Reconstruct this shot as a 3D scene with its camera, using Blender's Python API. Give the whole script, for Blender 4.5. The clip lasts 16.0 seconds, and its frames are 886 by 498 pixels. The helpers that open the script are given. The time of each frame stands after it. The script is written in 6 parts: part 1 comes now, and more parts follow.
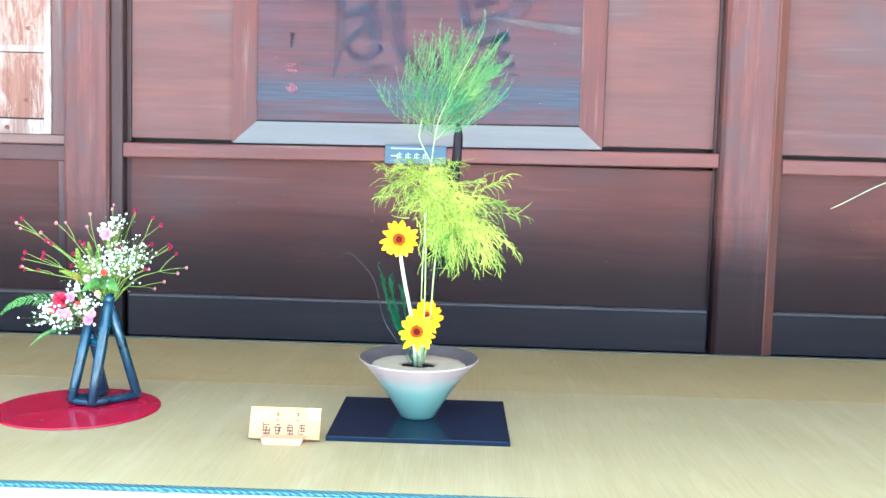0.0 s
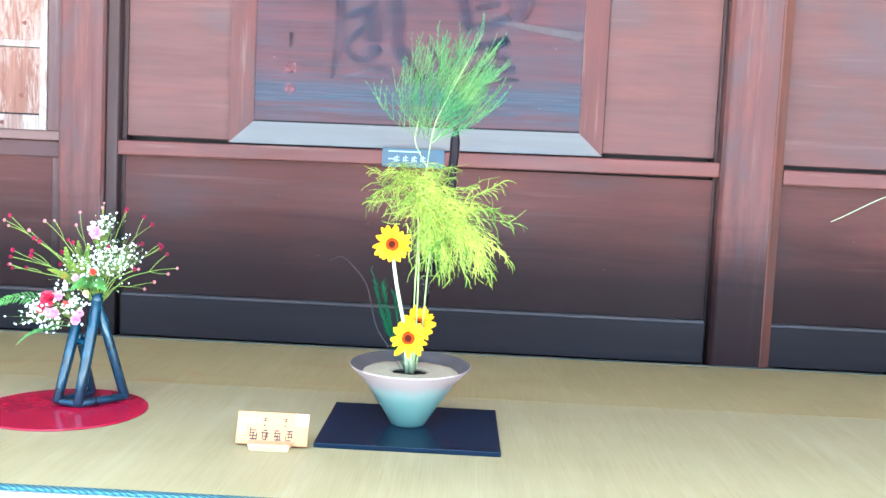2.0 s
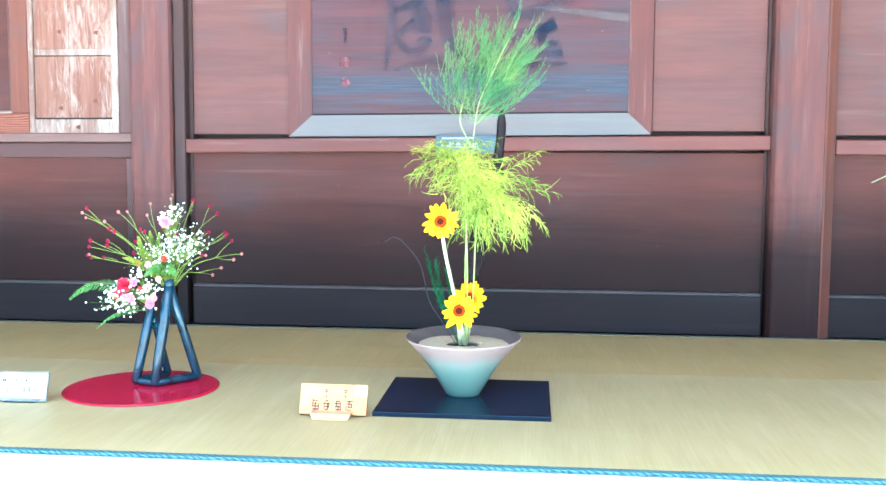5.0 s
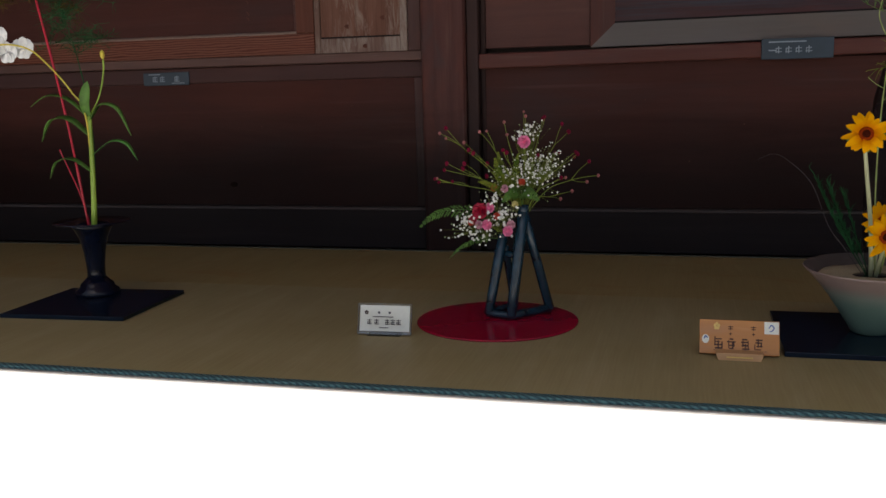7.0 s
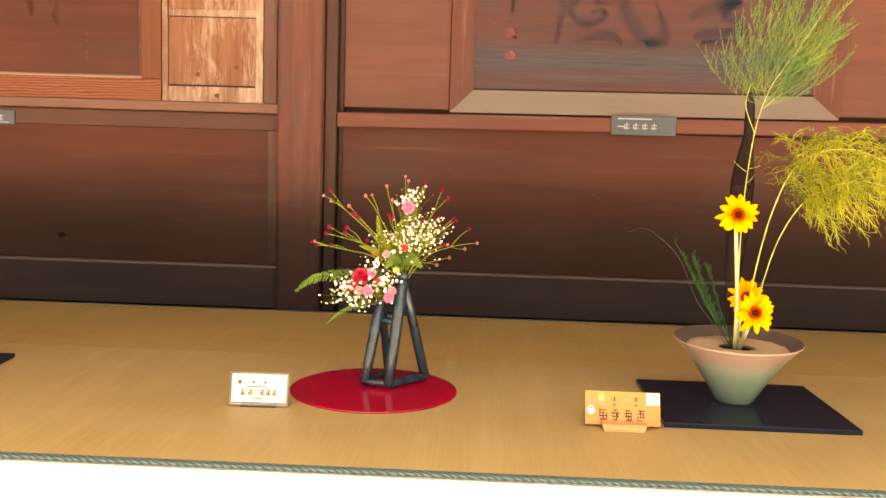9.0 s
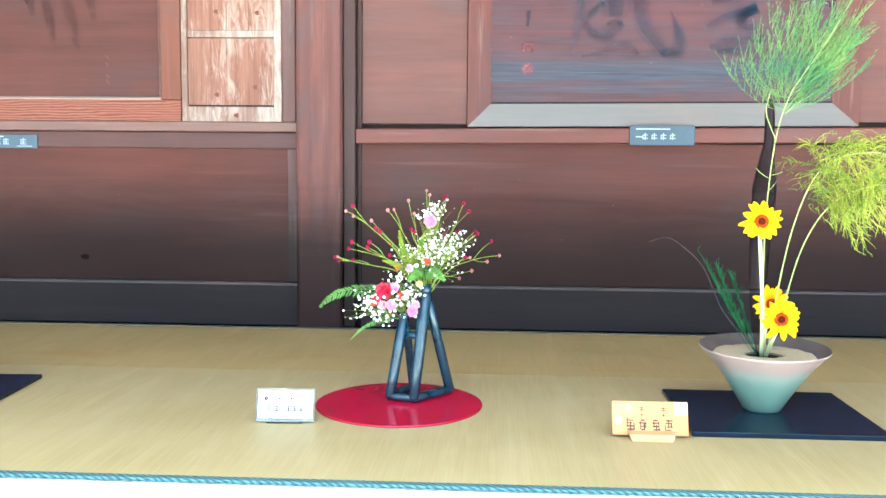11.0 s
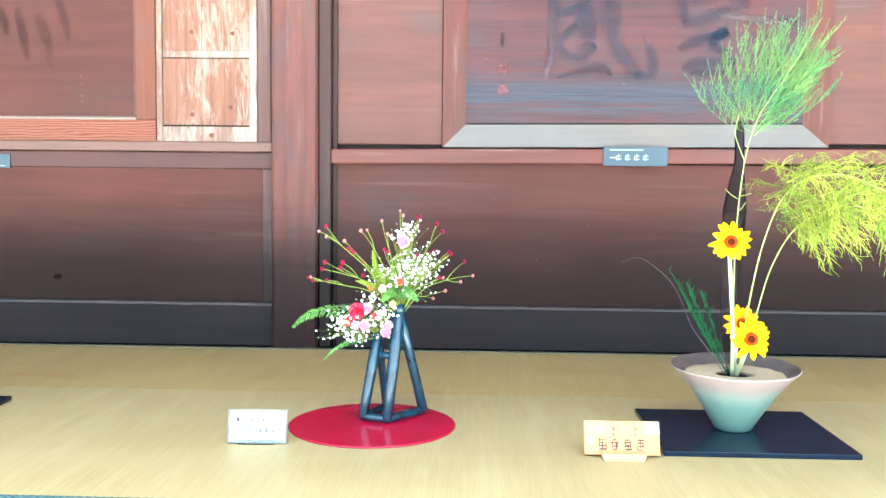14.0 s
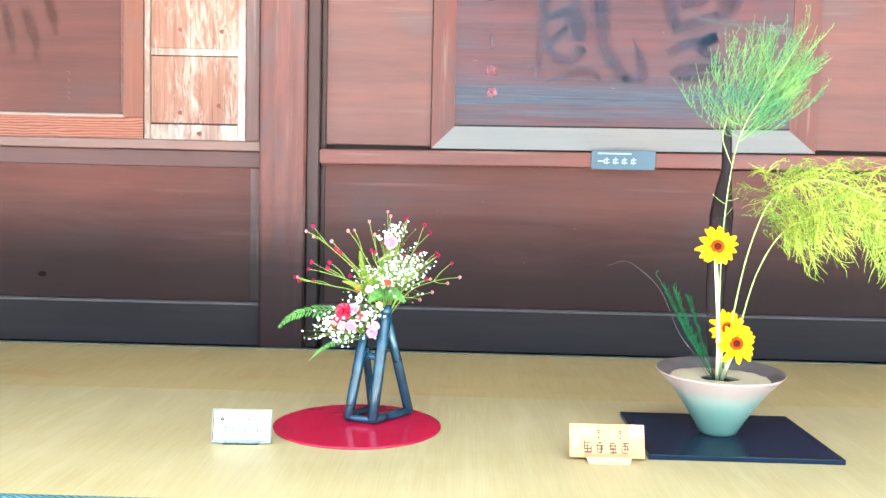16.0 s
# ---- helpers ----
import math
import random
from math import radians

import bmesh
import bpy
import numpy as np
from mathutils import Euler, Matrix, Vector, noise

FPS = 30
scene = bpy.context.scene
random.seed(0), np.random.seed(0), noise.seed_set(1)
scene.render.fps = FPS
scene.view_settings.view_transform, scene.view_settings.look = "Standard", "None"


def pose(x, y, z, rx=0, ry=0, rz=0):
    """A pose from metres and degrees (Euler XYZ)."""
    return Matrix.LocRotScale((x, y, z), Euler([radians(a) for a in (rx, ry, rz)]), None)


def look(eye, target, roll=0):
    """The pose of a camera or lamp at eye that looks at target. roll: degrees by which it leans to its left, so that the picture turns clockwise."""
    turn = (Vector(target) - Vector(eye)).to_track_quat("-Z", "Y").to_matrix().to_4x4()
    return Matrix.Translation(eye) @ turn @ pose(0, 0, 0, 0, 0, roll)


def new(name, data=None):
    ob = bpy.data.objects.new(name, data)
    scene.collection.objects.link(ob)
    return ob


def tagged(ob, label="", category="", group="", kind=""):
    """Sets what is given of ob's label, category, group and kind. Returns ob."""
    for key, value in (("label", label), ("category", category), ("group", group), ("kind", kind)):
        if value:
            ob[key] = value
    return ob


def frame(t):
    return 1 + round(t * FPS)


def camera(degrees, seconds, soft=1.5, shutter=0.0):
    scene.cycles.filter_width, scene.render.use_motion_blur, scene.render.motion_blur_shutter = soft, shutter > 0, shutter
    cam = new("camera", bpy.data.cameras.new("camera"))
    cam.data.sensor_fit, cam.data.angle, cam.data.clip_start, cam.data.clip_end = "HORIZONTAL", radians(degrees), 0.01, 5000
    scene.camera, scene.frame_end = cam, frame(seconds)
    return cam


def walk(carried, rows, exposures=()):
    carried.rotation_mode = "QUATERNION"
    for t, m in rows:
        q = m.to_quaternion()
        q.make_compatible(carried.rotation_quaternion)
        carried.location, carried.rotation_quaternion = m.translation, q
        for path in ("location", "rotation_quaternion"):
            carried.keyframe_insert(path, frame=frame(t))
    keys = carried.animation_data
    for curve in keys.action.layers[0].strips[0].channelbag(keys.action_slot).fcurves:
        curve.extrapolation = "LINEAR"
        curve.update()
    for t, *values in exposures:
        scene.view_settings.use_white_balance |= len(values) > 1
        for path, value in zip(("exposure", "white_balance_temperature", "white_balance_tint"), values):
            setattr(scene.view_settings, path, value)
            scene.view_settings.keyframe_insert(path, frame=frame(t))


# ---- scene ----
cam = camera(50.9, 16.0)
PATH = [
    (0, (0.015, 0.039, 0.71), (-0.021, 2.032, 0.545), 1.6),
    (0.5, (0.009, 0.055, 0.709), (-0.005, 2.047, 0.533), 1.9),
    (1, (0.005, 0.069, 0.711), (0.012, 2.061, 0.534), 2.4),
    (1.5, (0.023, 0.081, 0.719), (-0.016, 2.073, 0.545), 2.3),
    (2, (0.033, 0.078, 0.717), (-0.005, 2.071, 0.557), 2.7),
    (2.5, (0.04, 0.061, 0.716), (0.002, 2.056, 0.567), 2.5),
    (3, (0.039, 0.035, 0.713), (0.007, 2.03, 0.57), 1.7),
    (3.2, (0.047, 0.023, 0.711), (0.015, 2.018, 0.572), 1.4),
    (5.3, (0.108, -0.034, 0.666), (-0.112, 1.945, 0.48), 0.2),
    (5.5, (0.043, -0.033, 0.672), (-0.189, 1.938, 0.426), -0.0),
    (6, (-0.227, -0.014, 0.662), (-0.471, 1.942, 0.322), -1.2),
    (6.5, (-0.427, 0.044, 0.643), (-0.853, 1.965, 0.285), -2.7),
    (7, (-0.556, 0.124, 0.647), (-1.061, 2.031, 0.315), -1.4),
    (7.2, (-0.588, 0.132, 0.646), (-1.117, 2.034, 0.308), -1.2),
    (7.5, (-0.659, 0.146, 0.658), (-1.011, 2.082, 0.298), -0.4),
    (8, (-0.758, 0.135, 0.68), (-0.926, 2.102, 0.364), 0.9),
    (8.2, (-0.77, 0.14, 0.686), (-0.913, 2.113, 0.393), 1.2),
    (10.3, (-0.811, 0.163, 0.667), (-0.855, 2.154, 0.485), 1.7),
    (10.5, (-0.81, 0.157, 0.671), (-0.885, 2.146, 0.479), 1.2),
    (11, (-0.812, 0.152, 0.671), (-0.925, 2.14, 0.482), 0.5),
    (11.5, (-0.807, 0.149, 0.672), (-0.931, 2.137, 0.492), 0.1),
    (12, (-0.802, 0.147, 0.675), (-0.936, 2.135, 0.501), -0.2),
    (12.5, (-0.802, 0.145, 0.674), (-0.945, 2.133, 0.508), -0.5),
    (13, (-0.8, 0.148, 0.676), (-0.905, 2.138, 0.517), -0.1),
    (13.5, (-0.797, 0.152, 0.676), (-0.891, 2.144, 0.525), 0.4),
    (14, (-0.794, 0.146, 0.674), (-0.864, 2.139, 0.527), 0.6),
    (14.5, (-0.794, 0.147, 0.675), (-0.843, 2.141, 0.534), 0.9),
    (15, (-0.794, 0.149, 0.672), (-0.837, 2.144, 0.54), 1.4),
    (15.5, (-0.794, 0.15, 0.674), (-0.83, 2.145, 0.542), 1.6),
    (16, (-0.794, 0.148, 0.673), (-0.837, 2.143, 0.53), 1.3),
]
EXPOSURES = [
    (0.0, 4.05, 4950, -8), (1.0, 3.85, 4950, -8), (2.5, 4.1, 4950, -6), (5.3, 4.05, 5000, -10), (5.5, 3.68, 5200, -11), (6.0, 1.7, 5500, 2), (6.5, 0.35, 5600, 2),
    (7.0, 0.5, 6900, 12), (7.5, 1.05, 12000, 26), (8.0, 1.95, 24000, 40), (8.2, 2.2, 24000, 40), (10.3, 3.90, 5900, -6), (11.3, 3.86, 5750, -8), (12.0, 3.98, 5800, -8), (13.0, 4.12, 5800, -8), (16.0, 4.2, 5800, -8),
]
walk(cam, [(t, look(eye, target, roll)) for t, eye, target, roll in PATH], EXPOSURES)

# ---------------------------------------------------------------- world and light
SUN_ELEV, SUN_ROT = 68.0, 175.0
world = bpy.data.worlds.new("world")
scene.world = world
world.use_nodes = True
wn = world.node_tree
sky = wn.nodes.new("ShaderNodeTexSky")
sky.sky_type = "NISHITA"
sky.sun_disc = False
sky.sun_elevation, sky.sun_rotation = radians(SUN_ELEV), radians(SUN_ROT)
sky.dust_density = 3.0
wn.nodes["Background"].inputs["Strength"].default_value = 0.09
wn.links.new(sky.outputs[0], wn.nodes["Background"].inputs["Color"])
sun = new("sun", bpy.data.lights.new("sun", "SUN"))
sun.data.energy, sun.data.angle, sun.data.color = 5.0, radians(0.6), (1.0, 0.96, 0.9)
sun.matrix_world = look((0.33, -3.73, 9.27), (0, 0, 0))


# ---------------------------------------------------------------- materials
def node_material(name):
    m = bpy.data.materials.new(name)
    m.use_nodes = True
    return m, m.node_tree, m.node_tree.nodes["Principled BSDF"]


def coords(nt, scale, kind="Object", rot=(0, 0, 0)):
    tc, mp = nt.nodes.new("ShaderNodeTexCoord"), nt.nodes.new("ShaderNodeMapping")
    mp.inputs["Scale"].default_value = scale
    mp.inputs["Rotation"].default_value = rot
    nt.links.new(tc.outputs[kind], mp.inputs["Vector"])
    return mp.outputs[0]


def noise_tex(nt, vec, scale, detail=4, rough=0.55, distort=0.0):
    n = nt.nodes.new("ShaderNodeTexNoise")
    n.inputs["Scale"].default_value, n.inputs["Detail"].default_value = scale, detail
    n.inputs["Roughness"].default_value, n.inputs["Distortion"].default_value = rough, distort
    nt.links.new(vec, n.inputs["Vector"])
    return n.outputs["Fac"]


def ramp(nt, fac, stops):
    r = nt.nodes.new("ShaderNodeValToRGB")
    e = r.color_ramp.elements
    while len(e) < len(stops):
        e.new(0.5)
    for k, (p, c) in zip(e, stops):
        k.position = p
        k.color = (*c, 1) if len(c) == 3 else c
    nt.links.new(fac, r.inputs[0])
    return r.outputs[0]


def mix(nt, fac, a, b, mode="MIX"):
    n = nt.nodes.new("ShaderNodeMix")
    n.data_type, n.blend_type = "RGBA", mode
    for socket, v in ((n.inputs[0], fac), (n.inputs[6], a), (n.inputs[7], b)):
        if isinstance(v, (int, float)):
            socket.default_value = v
        elif isinstance(v, tuple):
            socket.default_value = (*v, 1)
        else:
            nt.links.new(v, socket)
    return n.outputs[2]


def bump(nt, bsdf, height, strength, dist=0.002):
    b = nt.nodes.new("ShaderNodeBump")
    b.inputs["Strength"].default_value, b.inputs["Distance"].default_value = strength, dist
    nt.links.new(height, b.inputs["Height"])
    nt.links.new(b.outputs[0], bsdf.inputs["Normal"])


def wood(name, dark, light, axis="x", rough=0.4, scale=1.0, worn=None, wear=0.0, contrast=0.5, spec=0.5, relief=0.25, shade_or_stain=None, patch=1.0):
    """Grained wood with long fibres along one axis, broad tone patches and pale wear."""
    m, nt, b = node_material(name)
    s = {"x": (0.7, 14, 14), "y": (14, 0.7, 14), "z": (14, 14, 0.7)}[axis]
    v = coords(nt, tuple(k * scale for k in s))
    info = nt.nodes.new("ShaderNodeObjectInfo")
    add = nt.nodes.new("ShaderNodeVectorMath")
    sc = nt.nodes.new("ShaderNodeVectorMath")
    sc.operation = "SCALE"
    sc.inputs[0].default_value = (37.0, 19.0, 53.0)
    nt.links.new(info.outputs["Random"], sc.inputs["Scale"])
    nt.links.new(v, add.inputs[0])
    nt.links.new(sc.outputs[0], add.inputs[1])
    v = add.outputs[0]
    grain = noise_tex(nt, v, 2.2, 6, 0.62, 0.4)
    fine = noise_tex(nt, v, 11, 3, 0.6)
    along = tuple(k * 0.12 * scale for k in s)
    tone = noise_tex(nt, coords(nt, along), 2.1, 5, 0.62, 0.7)
    hue = noise_tex(nt, coords(nt, tuple(0.8 * k + 0.6 for k in along)), 5.0 if axis == "z" else 2.3, 4, 0.6, 0.5)
    broad = noise_tex(nt, coords(nt, (1.3, 1.3, 1.3)), 1.6, 3, 0.5)
    lo, hi = 0.5 - contrast / 2, 0.5 + contrast / 2
    mid = tuple((p + q) / 2 for p, q in zip(dark, light))
    base = ramp(nt, mix(nt, 0.55, tone, grain), [(max(0.0, lo), dark), (min(1.0, hi), light)])
    base = mix(nt, ramp(nt, fine, [(0.40, (0, 0, 0)), (0.75, (0.45,) * 3)]), base, mix(nt, 0.5, base, light), "MIX")
    # the finish has gone grey in places and stayed warm in others
    grey = sum(mid) / 3
    cool = tuple(0.45 * c + 0.55 * grey * k for c, k in zip(mid, (1.0, 1.0, 1.10)))
    warm = tuple(min(1.0, c * k) for c, k in zip(light, (1.16, 0.88, 0.74)))
    base = mix(nt, ramp(nt, hue, [(0.30, (0.55 * patch,) * 3), (0.48, (0, 0, 0))]), base, cool)
    base = mix(nt, ramp(nt, hue, [(0.52, (0, 0, 0)), (0.70, (0.38 * patch,) * 3)]), base, warm)
    base = mix(nt, ramp(nt, broad, [(0.3, (0.0, 0.0, 0.0)), (0.75, (0.45, 0.45, 0.45))]), base, mix(nt, 0.6, base, dark), "MIX")
    # thin pale rubbed lines along the fibres
    rub = noise_tex(nt, coords(nt, tuple(k * 0.5 * scale for k in s)), 3.7, 2, 0.4, 0.2)
    base = mix(nt, ramp(nt, rub, [(0.66, (0, 0, 0)), (0.78, (0.20 * patch,) * 3)]), base, tuple(min(1.0, 0.5 * (c + grey) * 2.1) for c in light))
    if worn:
        w = noise_tex(nt, coords(nt, tuple(k * scale * 0.35 for k in s)), 3.1, 5, 0.7)
        base = mix(nt, ramp(nt, w, [(0.6 - wear * 0.3, (0, 0, 0)), (0.72, (1, 1, 1))]), base, worn)
    if shade_or_stain:
        # falloff of light painted into the colour: darker towards the floor, ragged edge
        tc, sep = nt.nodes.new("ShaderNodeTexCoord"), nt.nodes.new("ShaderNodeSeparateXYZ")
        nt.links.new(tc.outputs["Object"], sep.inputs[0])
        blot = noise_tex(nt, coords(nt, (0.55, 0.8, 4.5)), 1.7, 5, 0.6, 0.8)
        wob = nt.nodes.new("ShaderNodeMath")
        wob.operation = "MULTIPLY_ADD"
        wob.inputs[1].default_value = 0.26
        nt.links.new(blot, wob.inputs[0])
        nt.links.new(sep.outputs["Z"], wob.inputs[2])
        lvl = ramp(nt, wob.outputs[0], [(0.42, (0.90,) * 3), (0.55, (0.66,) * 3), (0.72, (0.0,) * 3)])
        base = mix(nt, lvl, base, shade_or_stain)
    nt.links.new(base, b.inputs["Base Color"])
    r = ramp(nt, broad, [(0.2, (rough - 0.07,) * 3), (0.8, (rough + 0.1,) * 3)])
    nt.links.new(r, b.inputs["Roughness"])
    b.inputs["Specular IOR Level"].default_value = spec
    bump(nt, b, grain, relief, 0.002)
    return m


def plain(name, colour, rough=0.5, spread=0.12, scale=60.0, metal=0.0, spec=0.5, relief=0.08, sss=0.0):
    m, nt, b = node_material(name)
    n = noise_tex(nt, coords(nt, (1, 1, 1)), scale, 4)
    lo = tuple(c * (1 - spread) for c in colour)
    hi = tuple(min(1.0, c * (1 + spread)) for c in colour)
    nt.links.new(ramp(nt, n, [(0.3, lo), (0.7, hi)]), b.inputs["Base Color"])
    b.inputs["Roughness"].default_value, b.inputs["Metallic"].default_value = rough, metal
    b.inputs["Specular IOR Level"].default_value = spec
    if relief:
        bump(nt, b, n, relief, 0.001)
    return m


def petal_material(name, inner, outer, radius, rough=0.55, glow=0.25):
    """Petal colour that changes with the distance from the flower's heart; thin enough to let light through."""
    m, nt, b = node_material(name)
    tc = nt.nodes.new("ShaderNodeTexCoord")
    ln = nt.nodes.new("ShaderNodeVectorMath")
    ln.operation = "LENGTH"
    nt.links.new(tc.outputs["Object"], ln.inputs[0])
    dv = nt.nodes.new("ShaderNodeMath")
    dv.operation = "DIVIDE"
    dv.inputs[1].default_value = radius
    nt.links.new(ln.outputs["Value"], dv.inputs[0])
    col = ramp(nt, dv.outputs[0], [(0.25, inner), (0.6, outer)])
    nt.links.new(col, b.inputs["Base Color"])
    b.inputs["Roughness"].default_value = rough
    b.inputs["Specular IOR Level"].default_value = 0.06
    tr = nt.nodes.new("ShaderNodeBsdfTranslucent")
    nt.links.new(col, tr.inputs[0])
    mx = nt.nodes.new("ShaderNodeMixShader")
    mx.inputs[0].default_value = glow
    nt.links.new(b.outputs[0], mx.inputs[1])
    nt.links.new(tr.outputs[0], mx.inputs[2])
    nt.links.new(mx.outputs[0], nt.nodes["Material Output"].inputs["Surface"])
    return m


RED_DARK, RED_LIGHT = (0.060, 0.019, 0.014), (0.150, 0.052, 0.038)
M = {}
M["panel"] = wood("panel wood", (0.0690, 0.0270, 0.0225), (0.1300, 0.0575, 0.0490), "x", 0.42, contrast=0.62, patch=1.3, spec=0.14, worn=(0.12, 0.055, 0.046), wear=0.02, relief=0.12)
M["low_panel"] = wood("shaded panel wood", (0.0490, 0.0163, 0.0132), (0.0910, 0.0350, 0.0290), "x", 0.42, contrast=0.62, patch=1.3, spec=0.07, relief=0.12, shade_or_stain=(0.0115, 0.0058, 0.0058))
M["base"] = wood("base board wood", (0.0128, 0.0100, 0.0107), (0.0246, 0.0194, 0.0204), "x", 0.42, contrast=0.5, relief=0.12, spec=0.06)
# paler than the base board: light caught along the ledge is in the colour
M["ledge"] = wood("lit ledge wood", (0.065, 0.056, 0.054), (0.115, 0.102, 0.098), "x", 0.45, contrast=0.5, relief=0.12, spec=0.3)
M["rail"] = wood("rail wood", (0.072, 0.0190, 0.0145), (0.134, 0.0430, 0.0335), "x", 0.36, contrast=0.4, worn=(0.140, 0.075, 0.060), wear=0.15, relief=0.15, spec=0.2)
M["post"] = wood("post wood", (0.0660, 0.0275, 0.0250), (0.1350, 0.0600, 0.0530), "z", 0.44, contrast=0.55, patch=1.5, spec=0.07, worn=(0.16, 0.086, 0.070), wear=0.25, relief=0.15, shade_or_stain=(0.0120, 0.0066, 0.0068))
# recess shade put into the colour: darker and greyer than the post face
M["post_side"] = wood("shaded post side", (0.034, 0.0185, 0.0170), (0.070, 0.0395, 0.0360), "z", 0.5, contrast=0.5, patch=0.5, relief=0.15, spec=0.1, shade_or_stain=(0.008, 0.005, 0.005))
M["west_rail"] = wood("grey mauve rail wood", (0.054, 0.0265, 0.0245), (0.098, 0.051, 0.048), "x", 0.45, contrast=0.5, relief=0.12, spec=0.1)
M["sill"] = wood("pale sill wood", (0.088, 0.042, 0.034), (0.158, 0.086, 0.072), "x", 0.42, contrast=0.5, worn=(0.20, 0.13, 0.11), wear=0.2, relief=0.15, spec=0.2)
M["scuffed"] = wood("scuffed trim wood", (0.068, 0.035, 0.032), (0.128, 0.069, 0.062), "z", 0.5, contrast=0.5, worn=(0.20, 0.165, 0.155), wear=0.35, relief=0.2, spec=0.1, shade_or_stain=(0.010, 0.006, 0.006))
M["pillar_edge"] = wood("pillar edge wood", (0.0760, 0.0290, 0.0210), (0.1300, 0.0540, 0.0400), "z", 0.5, contrast=0.5, relief=0.15, spec=0.08)
M["frame"] = wood("frame wood", (0.062, 0.0180, 0.0145), (0.115, 0.0385, 0.0305), "z", 0.34, contrast=0.45, worn=(0.150, 0.090, 0.075), wear=0.1, relief=0.12, spec=0.2)
# sky reflected by this upward-facing bar is painted in as pale grey
M["frame_sill"] = wood("sky-lit frame sill wood", (0.125, 0.110, 0.104), (0.182, 0.168, 0.158), "x", 0.34, contrast=0.5, relief=0.02, spec=0.35)


def rippled_cedar():
    """Planed cedar with bold rippling summer grain along the bar."""
    m, nt, b = node_material("rippled cedar")
    wv = nt.nodes.new("ShaderNodeTexWave")
    wv.bands_direction = "Z"
    wv.inputs["Scale"].default_value = 30
    wv.inputs["Distortion"].default_value = 5.0
    wv.inputs["Detail"].default_value = 2
    wv.inputs["Detail Scale"].default_value = 1.4
    nt.links.new(coords(nt, (0.22, 1, 1), rot=(0, radians(3.0), 0)), wv.inputs["Vector"])
    tone = noise_tex(nt, coords(nt, (1.2, 6, 6)), 2.0, 4)
    col = ramp(nt, wv.outputs["Fac"], [(0.10, (0.085, 0.019, 0.009)), (0.42, (0.160, 0.048, 0.027)), (0.9, (0.205, 0.078, 0.050))])
    col = mix(nt, ramp(nt, tone, [(0.35, (0, 0, 0)), (0.75, (0.55,) * 3)]), col, (0.16, 0.042, 0.022))
    nt.links.new(col, b.inputs["Base Color"])
    b.inputs["Roughness"].default_value = 0.45
    b.inputs["Specular IOR Level"].default_value = 0.2
    bump(nt, b, wv.outputs["Fac"], 0.25, 0.001)
    return m


M["orange"] = rippled_cedar()
M["orange_z"] = wood("orange cedar upright", (0.088, 0.027, 0.016), (0.158, 0.058, 0.038), "z", 0.42, contrast=0.4, relief=0.2, spec=0.15)


def flaking(name, wood_lo, wood_hi, paint, amount):
    """Old cedar with white paint that has flaked away in wavering upright patches."""
    m, nt, b = node_material(name)
    grain = noise_tex(nt, coords(nt, (30, 30, 1.6)), 1.6, 5, 0.6, 0.5)
    base = ramp(nt, grain, [(0.3, wood_lo), (0.7, wood_hi)])
    big = noise_tex(nt, coords(nt, (1.6, 1.6, 0.9)), 3.0, 3, 0.5, 0.6)
    chips = noise_tex(nt, coords(nt, (16, 16, 3.2)), 2.2, 6, 0.68, 1.6)
    f = mix(nt, 0.55, big, chips)
    cover = ramp(nt, f, [(0.50 - amount, (0, 0, 0)), (0.68 - amount, (0.85,) * 3)])
    nt.links.new(mix(nt, cover, base, paint), b.inputs["Base Color"])
    b.inputs["Roughness"].default_value = 0.6
    b.inputs["Specular IOR Level"].default_value = 0.15
    bump(nt, b, mix(nt, 0.5, cover, grain), 0.35, 0.0015)
    return m


M["shutter"] = flaking("flaking shutter boards", (0.125, 0.050, 0.033), (0.205, 0.100, 0.070), (0.35, 0.275, 0.23), 0.02)
M["shutter_frame"] = flaking("flaking shutter frame", (0.130, 0.070, 0.054), (0.215, 0.135, 0.108), (0.36, 0.30, 0.26), 0.06)
M["bead"] = wood("pale beading", (0.2520, 0.1710, 0.1368), (0.3720, 0.2736, 0.2280), "x", 0.45, contrast=0.5)


def faded_ink(name, colour, lo, hi):
    """Old brush ink, worn off along the grain so that the board shows through."""
    m, nt, b = node_material(name)
    b.inputs["Base Color"].default_value = colour + (1,)
    b.inputs["Roughness"].default_value = 0.5
    b.inputs["Specular IOR Level"].default_value = 0.15
    worn = noise_tex(nt, coords(nt, (2.2, 34, 34)), 1.6, 6, 0.7, 0.6)
    patch = noise_tex(nt, coords(nt, (5, 5, 5)), 1.7, 4, 0.6, 0.5)
    f = mix(nt, 0.5, ramp(nt, worn, [(0.30, (lo,) * 3), (0.70, (hi,) * 3)]), ramp(nt, patch, [(0.3, (lo,) * 3), (0.7, (hi,) * 3)]))
    clear = nt.nodes.new("ShaderNodeBsdfTransparent")
    mx = nt.nodes.new("ShaderNodeMixShader")
    nt.links.new(f, mx.inputs[0])
    nt.links.new(clear.outputs[0], mx.inputs[1])
    nt.links.new(b.outputs[0], mx.inputs[2])
    nt.links.new(mx.outputs[0], nt.nodes["Material Output"].inputs["Surface"])
    return m


